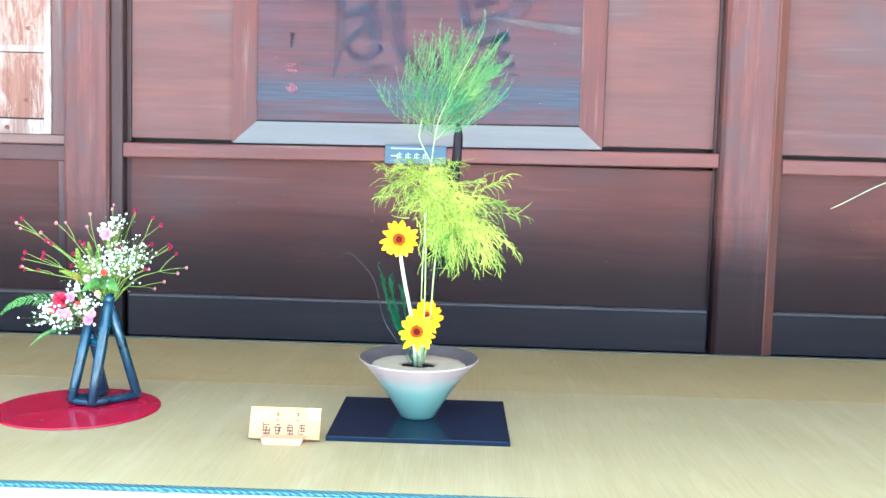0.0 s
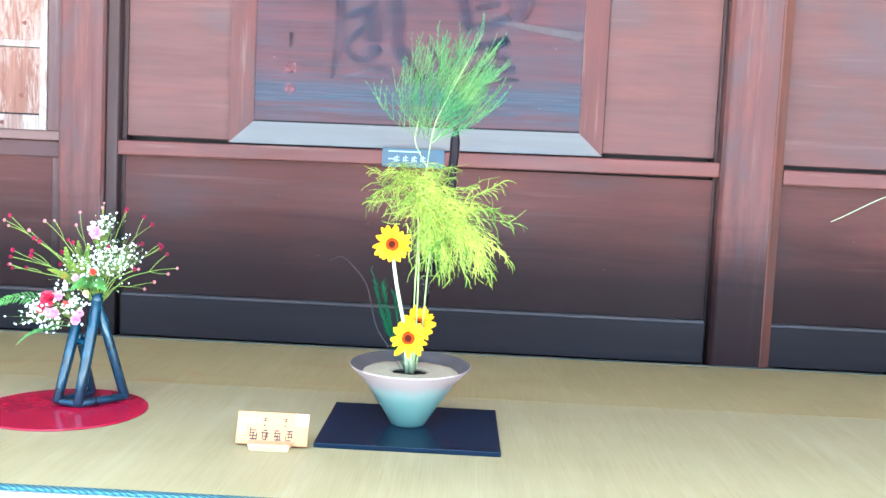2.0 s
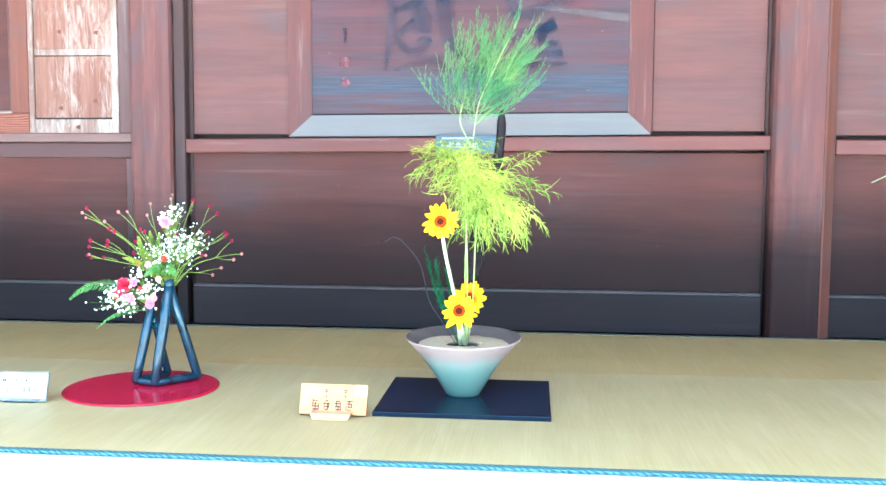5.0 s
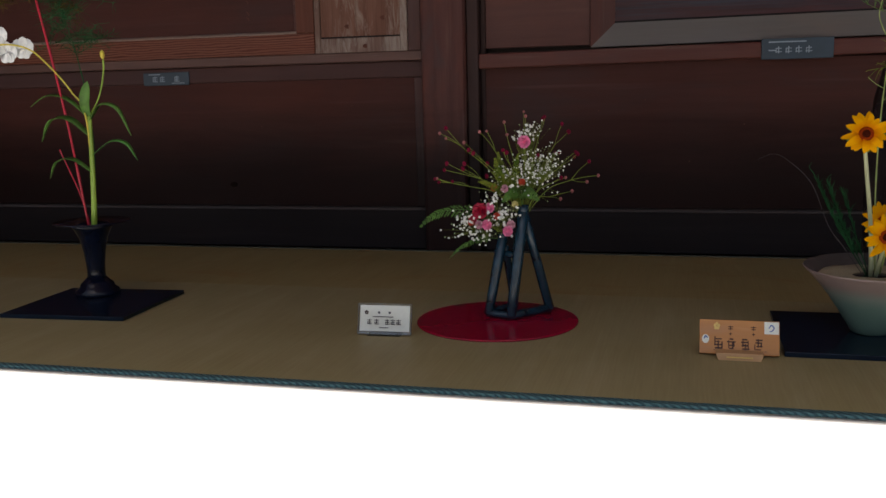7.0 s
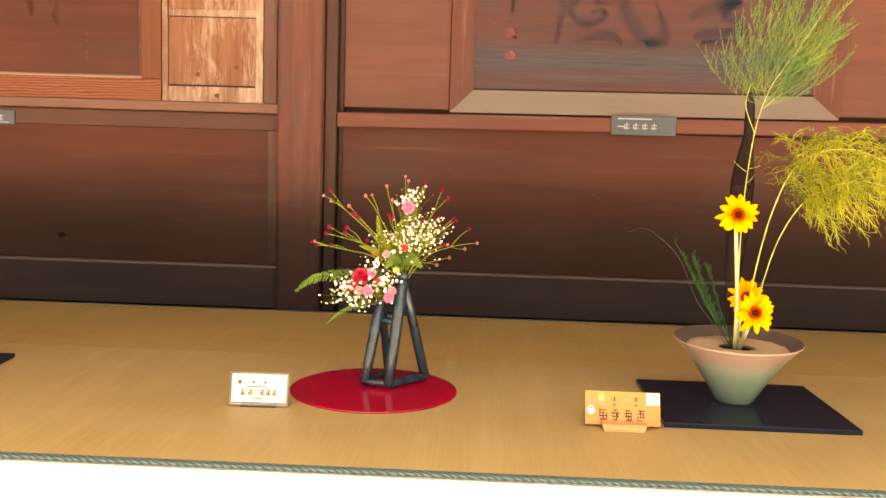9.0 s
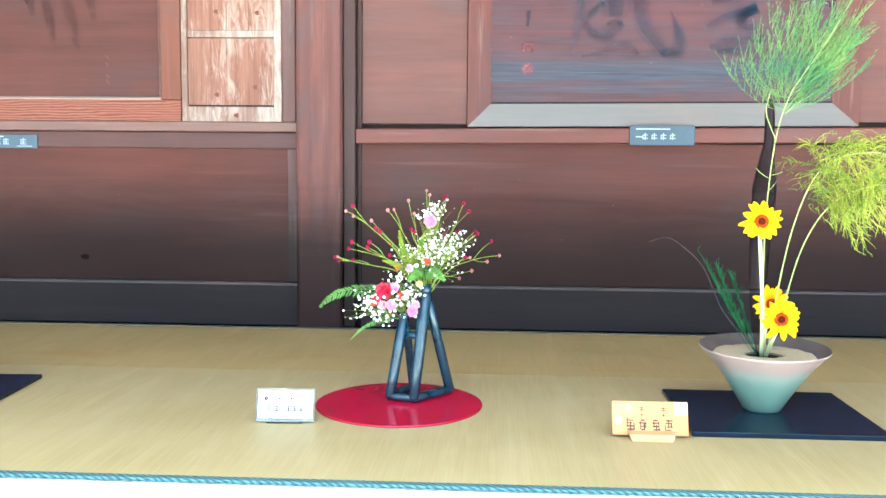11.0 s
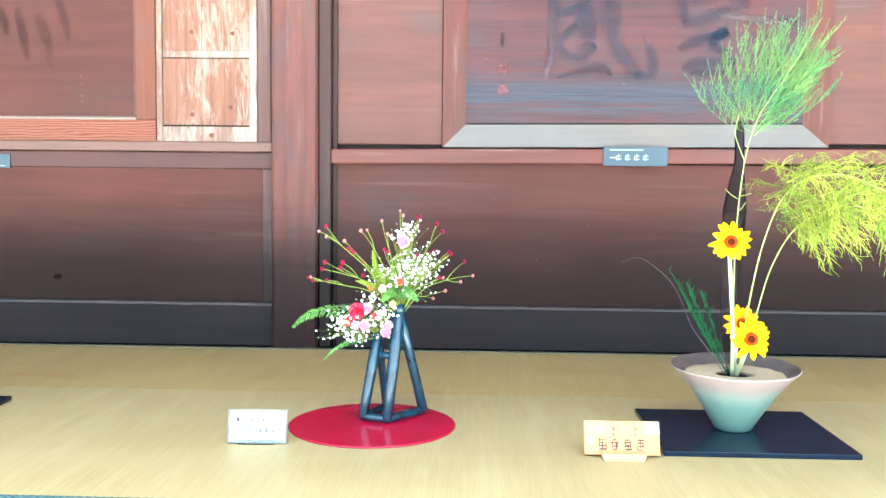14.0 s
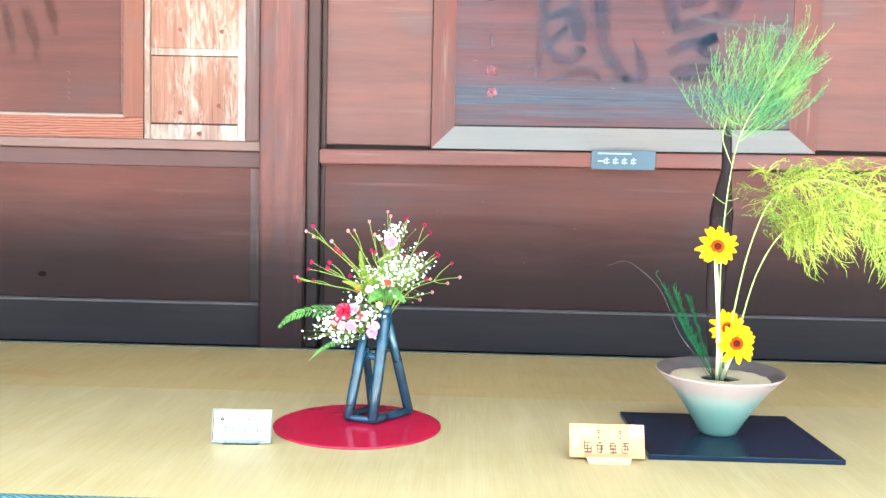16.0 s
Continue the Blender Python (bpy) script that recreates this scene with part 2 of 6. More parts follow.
M["faint_ink"] = faded_ink("faint ink", (0.016, 0.020, 0.030), 0.0, 0.18)
M["west_board"] = wood("west board wood", (0.046, 0.0148, 0.0118), (0.090, 0.0318, 0.0258), "x", 0.42, contrast=0.5, spec=0.12, relief=0.12)
M["ink"] = faded_ink("faded ink", (0.012, 0.038, 0.074), 0.0, 0.165)
M["seal"] = faded_ink("faded seal red", (0.30, 0.085, 0.095), 0.08, 0.42)
M["pale_film"] = faded_ink("pale worn film", (0.20, 0.150, 0.150), 0.05, 0.50)
M["knot"] = plain("dark knot", (0.010, 0.006, 0.005), 0.95, 0.3, 90, spec=0.0, relief=0.0)
# shade inside the gaps between boards is painted in with this dark tone
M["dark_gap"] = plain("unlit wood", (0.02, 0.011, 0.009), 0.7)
M["plaster"] = wood("roof boards", (0.10, 0.05, 0.035), (0.18, 0.10, 0.07), "y", 0.6)
M["slate"] = plain("plaque slate", (0.014, 0.034, 0.058), 0.35, 0.15, 14)
M["white_ink"] = plain("white lettering", (0.26, 0.32, 0.38), 0.5, 0.1)
M["board"] = plain("black lacquer", (0.004, 0.011, 0.024), 0.2, 0.2, 9, relief=0.02, spec=0.22)
M["red_lacquer"] = plain("red lacquer", (0.34, 0.0025, 0.028), 0.14, 0.08, 7, relief=0.015)
M["navy"] = plain("navy cast glaze", (0.0050, 0.027, 0.047), 0.26, 0.4, 28, relief=0.30, spec=0.6)
M["dark_vase"] = plain("dark blue glaze", (0.004, 0.0065, 0.017), 0.13, 0.3, 18, relief=0.05, spec=0.3)
M["sand"] = plain("sand", (0.40, 0.34, 0.22), 0.9, 0.25, 420, relief=0.7)
M["water"] = plain("dark water", (0.006, 0.010, 0.008), 0.05, 0.2, 8, relief=0.0)
M["cloth"] = plain("white cloth", (0.86, 0.88, 0.88), 0.85, 0.03, 5, relief=0.1)
M["gravel"] = plain("gravel", (0.42, 0.41, 0.38), 0.9, 0.4, 40, relief=0.6)
M["stem_white"] = plain("pale stem", (0.46, 0.48, 0.28), 0.5, 0.15, 30)
M["stem_green"] = plain("green stem", (0.150, 0.190, 0.028), 0.5, 0.3, 40, spec=0.2)
M["stem_pale"] = plain("pale green stem", (0.29, 0.35, 0.115), 0.5, 0.3, 40, spec=0.25)
M["dry_stalk"] = plain("pale dry stalk", (0.22, 0.24, 0.14), 0.6, 0.3, 40, spec=0.2)
M["lily_stem"] = plain("thick green stem", (0.26, 0.40, 0.05), 0.4, 0.3, 14)
M["leaf"] = plain("leaf green", (0.055, 0.19, 0.025), 0.42, 0.3, 25)
M["leaf_fresh"] = plain("fresh leaf green", (0.085, 0.185, 0.035), 0.45, 0.4, 25, spec=0.25)


def two_tone(name, low, high, scale):
    """Fine foliage that shades from one green to another over the plume."""
    m, nt, b = node_material(name)
    broad = noise_tex(nt, coords(nt, (1, 1, 1)), scale, 2)
    fine = noise_tex(nt, coords(nt, (1, 1, 1)), scale * 14, 2)
    f = mix(nt, 0.4, broad, fine)
    nt.links.new(ramp(nt, f, [(0.36, low), (0.64, high)]), b.inputs["Base Color"])
    b.inputs["Roughness"].default_value = 0.6
    b.inputs["Specular IOR Level"].default_value = 0.1
    return m


M["plume"] = two_tone("blue green plume", (0.030, 0.108, 0.046), (0.150, 0.220, 0.060), 9)
M["plume_yellow"] = two_tone("yellow green plume", (0.040, 0.085, 0.007), (0.240, 0.238, 0.034), 10)
M["plume_dark"] = plain("dark green plume", (0.016, 0.082, 0.029), 0.6, 0.5, 14, relief=0.0, spec=0.15)
M["plume_olive"] = plain("olive plume", (0.085, 0.062, 0.014), 0.6, 0.5, 14, relief=0.0, spec=0.1)
M["dry_blade"] = plain("withered grey blade", (0.030, 0.020, 0.022), 0.5, 0.3, 30)


def membrane_leaf():
    """Dark leaf, papery and see-through near its base."""
    m = plain("black leaf", (0.013, 0.0075, 0.0075), 0.34, 0.4, 18, relief=0.2, spec=0.16)
    nt = m.node_tree
    b = nt.nodes["Principled BSDF"]
    tc, sep = nt.nodes.new("ShaderNodeTexCoord"), nt.nodes.new("ShaderNodeSeparateXYZ")
    nt.links.new(tc.outputs["Object"], sep.inputs[0])
    f = ramp(nt, sep.outputs["Z"], [(0.30, (0.35,) * 3), (0.62, (1, 1, 1))])
    clear, mx = nt.nodes.new("ShaderNodeBsdfTransparent"), nt.nodes.new("ShaderNodeMixShader")
    nt.links.new(f, mx.inputs[0])
    nt.links.new(clear.outputs[0], mx.inputs[1])
    nt.links.new(b.outputs[0], mx.inputs[2])
    nt.links.new(mx.outputs[0], nt.nodes["Material Output"].inputs["Surface"])
    return m


M["black_leaf"] = membrane_leaf()
M["burnet"] = plain("crimson flower head", (0.135, 0.003, 0.022), 0.6, 0.4, 300, relief=0.5, spec=0.1)
M["burnet_pale"] = plain("pale pink flower head", (0.28, 0.085, 0.085), 0.6, 0.3, 300, relief=0.5)
M["white_flower"] = plain("white blossom", (0.84, 0.85, 0.80), 0.7, 0.08, 200)
M["green_bud"] = plain("pale green bud", (0.36, 0.44, 0.22), 0.7, 0.2, 200)
M["pink"] = plain("pink petals", (0.78, 0.19, 0.36), 0.6, 0.3, 90)
M["pale_pink"] = plain("pale pink petals", (0.56, 0.27, 0.33), 0.6, 0.2, 90)
M["orange_bloom"] = plain("orange red petals", (0.46, 0.045, 0.015), 0.6, 0.3, 90)
M["cream"] = plain("cream petals", (0.62, 0.55, 0.22), 0.6, 0.2, 90)
M["crimson"] = plain("crimson petals", (0.36, 0.004, 0.032), 0.55, 0.3, 90)
M["orchid"] = plain("orchid white", (0.84, 0.84, 0.82), 0.5, 0.05, 60)
M["bud"] = plain("yellow bud", (0.62, 0.50, 0.06), 0.5, 0.2, 80)
M["red_stick"] = plain("red lacquered stick", (0.45, 0.008, 0.03), 0.35, 0.2, 30)
M["sun_petal"] = petal_material("sunflower petal", (0.70, 0.18, 0.001), (0.84, 0.385, 0.001), 0.055)
M["sun_heart"] = plain("sunflower heart", (0.045, 0.008, 0.004), 0.9, 0.5, 700, spec=0.0, relief=0.6)
M["sun_ring"] = plain("sunflower ring", (0.22, 0.028, 0.004), 0.9, 0.5, 600, spec=0.02, relief=0.6)
M["sepal"] = plain("sepal", (0.13, 0.20, 0.035), 0.6, 0.25, 80)
M["sign_wood"] = wood("sign wood", (0.47, 0.190, 0.052), (0.57, 0.265, 0.082), "x", 0.5, scale=4, contrast=0.6, relief=0.1)
M["sign_foot"] = wood("sign foot wood", (0.46, 0.25, 0.11), (0.56, 0.34, 0.16), "x", 0.5, scale=4, contrast=0.6, relief=0.1)
M["sign_ink"] = plain("brown brush ink", (0.045, 0.014, 0.008), 0.6, 0.3, 100)
M["paper"] = plain("white paper", (0.80, 0.82, 0.74), 0.7, 0.03, 120, relief=0.02)
M["paper_ink"] = plain("grey print", (0.045, 0.045, 0.05), 0.6, 0.2, 100)
M["gold"] = plain("gold print", (0.72, 0.52, 0.16), 0.5, 0.1, 100)
M["blue_print"] = plain("blue print", (0.13, 0.20, 0.42), 0.5, 0.1, 100)
M["sky_print"] = plain("light blue print", (0.30, 0.58, 0.72), 0.5, 0.15, 40)


def glass_material():
    m, nt, b = node_material("clear acrylic")
    b.inputs["Base Color"].default_value = (0.97, 0.98, 0.98, 1)
    b.inputs["Roughness"].default_value = 0.03
    b.inputs["IOR"].default_value = 1.49
    b.inputs["Transmission Weight"].default_value = 1.0
    return m


M["acrylic"] = glass_material()
M["acrylic_edge"] = plain("frosted acrylic edge", (0.24, 0.235, 0.20), 0.3, 0.2, 60)


def calligraphy_panel():
    """Red-brown board with blue-grey weathered streaks along the grain over its lower part."""
    m, nt, b = node_material("weathered name board")
    v = coords(nt, (0.7, 14, 14))
    grain = noise_tex(nt, v, 2.0, 6, 0.6, 0.4)
    base = ramp(nt, grain, [(0.25, (0.034, 0.0105, 0.0110)), (0.75, (0.088, 0.0240, 0.0240))])
    tc, sep = nt.nodes.new("ShaderNodeTexCoord"), nt.nodes.new("ShaderNodeSeparateXYZ")
    nt.links.new(tc.outputs["Object"], sep.inputs[0])
    haze = noise_tex(nt, coords(nt, (1.1, 2.2, 2.2)), 1.7, 5, 0.6, 0.8)
    col = mix(nt, ramp(nt, haze, [(0.42, (0, 0, 0)), (0.62, (0.75,) * 3)]), base, (0.050, 0.027, 0.031))
    warm = noise_tex(nt, coords(nt, (1.2, 2.6, 2.6)), 1.5, 4, 0.6, 0.5)
    col = mix(nt, ramp(nt, warm, [(0.52, (0, 0, 0)), (0.70, (0.7,) * 3)]), col, (0.092, 0.0235, 0.0225))
    band = ramp(nt, sep.outputs["Z"], [(0.0, (0.30,) * 3), (0.05, (0.5,) * 3), (0.10, (1.0,) * 3), (0.17, (0.85,) * 3), (0.25, (0.25,) * 3), (0.6, (0.12,) * 3)])
    streak = noise_tex(nt, coords(nt, (1.1, 26, 26)), 1.7, 7, 0.72, 0.7)
    mask = mix(nt, 1.0, ramp(nt, streak, [(0.40, (0, 0, 0)), (0.60, (0.95,) * 3)]), band, "MULTIPLY")
    low = nt.nodes.new("ShaderNodeMath")
    low.operation = "MULTIPLY_ADD"
    low.inputs[1].default_value = 0.07
    nt.links.new(streak, low.inputs[0])
    nt.links.new(sep.outputs["Z"], low.inputs[2])
    film = ramp(nt, low.outputs[0], [(0.115, (0.1,) * 3), (0.150, (0.62,) * 3), (0.205, (0.62,) * 3), (0.235, (0.05,) * 3)])
    mask = mix(nt, 1.0, mask, film, "LIGHTEN")
    vary = noise_tex(nt, coords(nt, (2.2, 60, 60)), 1.9, 4, 0.6, 0.3)
    col = mix(nt, mask, col, ramp(nt, vary, [(0.35, (0.014, 0.028, 0.044)), (0.65, (0.036, 0.052, 0.074))]))
    nt.links.new(col, b.inputs["Base Color"])
    b.inputs["Roughness"].default_value = 0.4
    b.inputs["Specular IOR Level"].default_value = 0.2
    bump(nt, b, grain, 0.12)
    return m


def tatami(name, tone=1.0, tint=(1, 1, 1), shade_or_stain=0.0):
    """Woven rush: fine ribs, streaks of straw colours, faint broad patches."""
    m, nt, b = node_material(name)
    streak = noise_tex(nt, coords(nt, (60, 2.2, 1)), 2.0, 5, 0.65)
    broad = noise_tex(nt, coords(nt, (1, 1.6, 1)), 2.3, 4, 0.5, 0.5)
    sweep = noise_tex(nt, coords(nt, (7, 0.8, 1)), 2.0, 4, 0.6, 0.4)
    col = ramp(nt, streak, [(0.25, (0.285 * tone, 0.232 * tone, 0.106 * tone)), (0.75, (0.360 * tone, 0.303 * tone, 0.153 * tone))])
    col = mix(nt, ramp(nt, broad, [(0.35, (0, 0, 0)), (0.7, (0.5,) * 3)]), col, (0.37 * tone, 0.315 * tone, 0.172 * tone))
    col = mix(nt, ramp(nt, sweep, [(0.54, (0, 0, 0)), (0.74, (0.40,) * 3)]), col, (0.42 * tone, 0.365 * tone, 0.215 * tone))
    col = mix(nt, ramp(nt, sweep, [(0.28, (0.35,) * 3), (0.44, (0, 0, 0))]), col, (0.270 * tone, 0.226 * tone, 0.118 * tone))
    if shade_or_stain:
        blot = noise_tex(nt, coords(nt, (1.5, 2.6, 1)), 2.1, 5, 0.6, 1.0)
        col = mix(nt, ramp(nt, blot, [(0.56, (0, 0, 0)), (0.70, (shade_or_stain,) * 3)]), col, (0.300, 0.188, 0.066))
    col = mix(nt, 1.0, col, tint, "MULTIPLY")
    wv = nt.nodes.new("ShaderNodeTexWave")
    wv.bands_direction = "X"
    wv.inputs["Scale"].default_value = 34
    wv.inputs["Distortion"].default_value = 3.5
    wv.inputs["Detail"].default_value = 3
    nt.links.new(coords(nt, (1, 0.25, 1)), wv.inputs["Vector"])
    # cross rows of the binding threads
    rows = nt.nodes.new("ShaderNodeTexWave")
    rows.bands_direction = "Y"
    rows.inputs["Scale"].default_value = 26
    rows.inputs["Distortion"].default_value = 1.2
    nt.links.new(coords(nt, (0.3, 1, 1)), rows.inputs["Vector"])
    weave = mix(nt, 0.5, wv.outputs["Color"], rows.outputs["Color"])
    col = mix(nt, 0.07, col, mix(nt, 1.0, col, weave, "MULTIPLY"))
    nt.links.new(col, b.inputs["Base Color"])
    b.inputs["Roughness"].default_value = 0.5
    b.inputs["Specular IOR Level"].default_value = 0.35
    fine = noise_tex(nt, coords(nt, (260, 30, 1)), 2.0, 3)
    bump(nt, b, mix(nt, 0.35, fine, weave), 0.16, 0.0012)
    return m


def edging():
    m, nt, b = node_material("blue green edging cloth")
    wv = nt.nodes.new("ShaderNodeTexWave")
    wv.bands_direction = "DIAGONAL"
    wv.inputs["Scale"].default_value = 34
    wv.inputs["Distortion"].default_value = 5.0
    wv.inputs["Detail"].default_value = 3
    nt.links.new(coords(nt, (1, 1.6, 1)), wv.inputs["Vector"])
    nt.links.new(ramp(nt, wv.outputs["Fac"], [(0.2, (0.016, 0.054, 0.066)), (0.85, (0.068, 0.165, 0.180))]), b.inputs["Base Color"])
    b.inputs["Roughness"].default_value = 0.8
    bump(nt, b, wv.outputs["Fac"], 0.6, 0.002)
    return m


def celadon():
    """Sea-green glaze on the body, pinkish grey at the flaring lip, by height on the pot."""
    m, nt, b = node_material("celadon glaze")
    tc, sep = nt.nodes.new("ShaderNodeTexCoord"), nt.nodes.new("ShaderNodeSeparateXYZ")
    nt.links.new(tc.outputs["Object"], sep.inputs[0])
    n = noise_tex(nt, coords(nt, (1, 1, 1)), 14, 4)
    wob = nt.nodes.new("ShaderNodeMath")
    wob.operation = "MULTIPLY_ADD"
    wob.inputs[1].default_value = 0.03
    nt.links.new(n, wob.inputs[0])
    nt.links.new(sep.outputs["Z"], wob.inputs[2])
    sc = nt.nodes.new("ShaderNodeMath")
    sc.operation = "MULTIPLY"
    sc.inputs[1].default_value = 5.0
    nt.links.new(wob.outputs[0], sc.inputs[0])
    col = ramp(nt, sc.outputs[0], [(0.0, (0.090, 0.158, 0.132)), (0.46, (0.142, 0.222, 0.187)), (0.62, (0.225, 0.262, 0.225)), (0.74, (0.285, 0.205, 0.185))])
    nt.links.new(col, b.inputs["Base Color"])
    b.inputs["Roughness"].default_value = 0.3
    bump(nt, b, n, 0.05)
    return m


M["name_board"] = calligraphy_panel()
M["mat"] = tatami("woven rush")
M["mat_back"] = tatami("older woven rush", 0.93, (1.08, 1.0, 0.84), 0.55)
M["edging"] = edging()
M["selvage"] = plain("dull selvage", (0.075, 0.080, 0.062), 0.8, 0.5, 160, spec=0.1, relief=0.3)
M["celadon"] = celadon()
M["bowl_inside"] = plain("grey glaze", (0.085, 0.075, 0.07), 0.4, 0.15, 20)


# ---------------------------------------------------------------- mesh helpers
def finish(bm, name, material, smooth=False):
    bmesh.ops.recalc_face_normals(bm, faces=bm.faces[:])
    me = bpy.data.meshes.new(name)
    bm.to_mesh(me)
    bm.free()
    me.materials.append(material)
    if smooth:
        for p in me.polygons:
            p.use_smooth = True
    return me


def thing(name, label, category, at=(0, 0, 0), group="", kind="", rz=0.0):
    ob = new(name)
    ob.empty_display_size = 0.05
    ob.matrix_basis = pose(*at, 0, 0, rz)
    return tagged(ob, label, category, group, kind)


def part(name, bm, material, parent, label="", smooth=False, m=None):
    ob = new(name, finish(bm, name, material, smooth))
    ob.parent = parent
    if m is not None:
        ob.matrix_basis = m
    return tagged(ob, label)


def solid(name, bm, material, label, category, kind="", smooth=False, m=None):
    ob = new(name, finish(bm, name, material, smooth))
    if m is not None:
        ob.matrix_basis = m
    return tagged(ob, label, category, "", kind)


def box(x0, x1, y0, y1, z0, z1, bevel=0.0, seg=1, bm=None):
    bm = bm or bmesh.new()
    r = bmesh.ops.create_cube(bm, size=1.0, matrix=Matrix.LocRotScale(((x0 + x1) / 2, (y0 + y1) / 2, (z0 + z1) / 2), None, (abs(x1 - x0), abs(y1 - y0), abs(z1 - z0))))
    if bevel:
        edges = list({e for v in r["verts"] for e in v.link_edges})
        bmesh.ops.bevel(bm, geom=edges, offset=bevel, segments=seg, profile=0.5, affect="EDGES")
    return bm


def prism(profile, x0, x1, bm=None):
    """A closed (y, z) outline drawn out along x."""
    bm = bm or bmesh.new()
    a = [bm.verts.new((x0, y, z)) for y, z in profile]
    c = [bm.verts.new((x1, y, z)) for y, z in profile]
    n = len(profile)
    for i in range(n):
        bm.faces.new((a[i], a[(i + 1) % n], c[(i + 1) % n], c[i]))
    bm.faces.new(a)
    bm.faces.new(c[::-1])
    return bm


def column(profile, z0, z1, bm=None):
    """A closed (x, y) outline drawn upwards."""
    bm = bm or bmesh.new()
    a = [bm.verts.new((x, y, z0)) for x, y in profile]
    c = [bm.verts.new((x, y, z1)) for x, y in profile]
    n = len(profile)
    for i in range(n):
        bm.faces.new((a[i], a[(i + 1) % n], c[(i + 1) % n], c[i]))
    bm.faces.new(a)
    bm.faces.new(c[::-1])
    return bm


def lathe(profile, n=48, bm=None):
    bm = bm or bmesh.new()
    rings = []
    for r, z in profile:
        if r < 1e-5:
            rings.append([bm.verts.new((0, 0, z))])
        else:
            rings.append([bm.verts.new((r * math.cos(2 * math.pi * i / n), r * math.sin(2 * math.pi * i / n), z)) for i in range(n)])
    for a, c in zip(rings, rings[1:]):
        for i in range(n):
            j = (i + 1) % n
            if len(a) == 1 and len(c) > 1:
                bm.faces.new((a[0], c[i], c[j]))
            elif len(c) == 1 and len(a) > 1:
                bm.faces.new((a[i], a[j], c[0]))
            elif len(a) > 1:
                bm.faces.new((a[i], a[j], c[j], c[i]))
    return bm


def tube(points, radii, sides=6, bm=None, flat=1.0):
    """A tube along points; radii one number or one a point."""
    bm = bm or bmesh.new()
    pts = [Vector(p) for p in points]
    if isinstance(radii, (int, float)):
        radii = [radii] * len(pts)
    rings = []
    ref = Vector((0, 1, 0))
    for i, p in enumerate(pts):
        d = (pts[min(i + 1, len(pts) - 1)] - pts[max(i - 1, 0)]).normalized()
        if abs(d.dot(ref)) > 0.9:
            u = d.cross(Vector((1, 0, 0))).normalized()
        else:
            u = d.cross(ref).normalized()
        w = d.cross(u)
        rings.append([bm.verts.new(p + radii[i] * (u * math.cos(2 * math.pi * k / sides) + flat * w * math.sin(2 * math.pi * k / sides))) for k in range(sides)])
    for a, c in zip(rings, rings[1:]):
        for k in range(sides):
            bm.faces.new((a[k], a[(k + 1) % sides], c[(k + 1) % sides], c[k]))
    bm.faces.new(rings[0])
    bm.faces.new(rings[-1][::-1])
    return bm


def arc(points, n=10):
    """A smooth line through a few points."""
    p = [Vector(q) for q in points]
    p = [2 * p[0] - p[1]] + p + [2 * p[-1] - p[-2]]
    out = []
    for i in range(1, len(p) - 2):
        for k in range(n):
            t = k / n
            out.append(0.5 * (2 * p[i] + (p[i + 1] - p[i - 1]) * t + (2 * p[i - 1] - 5 * p[i] + 4 * p[i + 1] - p[i + 2]) * t * t + (3 * p[i] - p[i - 1] - 3 * p[i + 1] + p[i + 2]) * t ** 3))
    out.append(p[-2])
    return out


def blade(line, widths, bm=None, side=None, fold=0.25, thick=0.0006):
    """A leaf blade: a thin folded strip along a line."""
    bm = bm or bmesh.new()
    rows = []
    for i, p in enumerate(line):
        d = (line[min(i + 1, len(line) - 1)] - line[max(i - 1, 0)]).normalized()
        s = (side or Vector((1, 0, 0)))
        s = (s - d * s.dot(d)).normalized()
        nrm = s.cross(d).normalized()
        w = widths[i] / 2
        top = [p - s * w + nrm * w * fold, p, p + s * w + nrm * w * fold]
        rows.append([bm.verts.new(q + nrm * thick) for q in top] + [bm.verts.new(q - nrm * thick) for q in top[::-1]])
    for a, c in zip(rows, rows[1:]):
        for k in range(6):
            bm.faces.new((a[k], a[(k + 1) % 6], c[(k + 1) % 6], c[k]))
    bm.faces.new(rows[0])
    bm.faces.new(rows[-1][::-1])
    return bm


def ball(bm, at, r, sub=1, stretch=1.0):
    bmesh.ops.create_icosphere(bm, subdivisions=sub, radius=r, matrix=Matrix.LocRotScale(at, None, (1, 1, stretch)))


def strands(rng, lines, radius=0.0007, material=None):
    """Many fine hairs as three-sided tapering tubes, made in one go."""
    verts, faces = [], []
    for line in lines:
        start = len(verts)
        n = len(line)
        for i, p in enumerate(line):
            d = (line[min(i + 1, n - 1)] - line[max(i - 1, 0)])
            d.normalize()
            u = d.cross(Vector((0.31, 0.83, 0.47)))
            u.normalize()
            w = d.cross(u)
            r = radius * (1.15 - 0.75 * i / (n - 1))
            for k in range(3):
                a = 2.094 * k
                verts.append(p + r * (u * math.cos(a) + w * math.sin(a)))
        for i in range(n - 1):
            for k in range(3):
                a, c = start + 3 * i + k, start + 3 * i + (k + 1) % 3
                faces.append((a, c, c + 3, a + 3))
        faces.append((start + 3 * n - 3, start + 3 * n - 2, start + 3 * n - 1))
    me = bpy.data.meshes.new("strands")
    me.from_pydata([tuple(v) for v in verts], [], faces)
    me.materials.append(material)
    return me


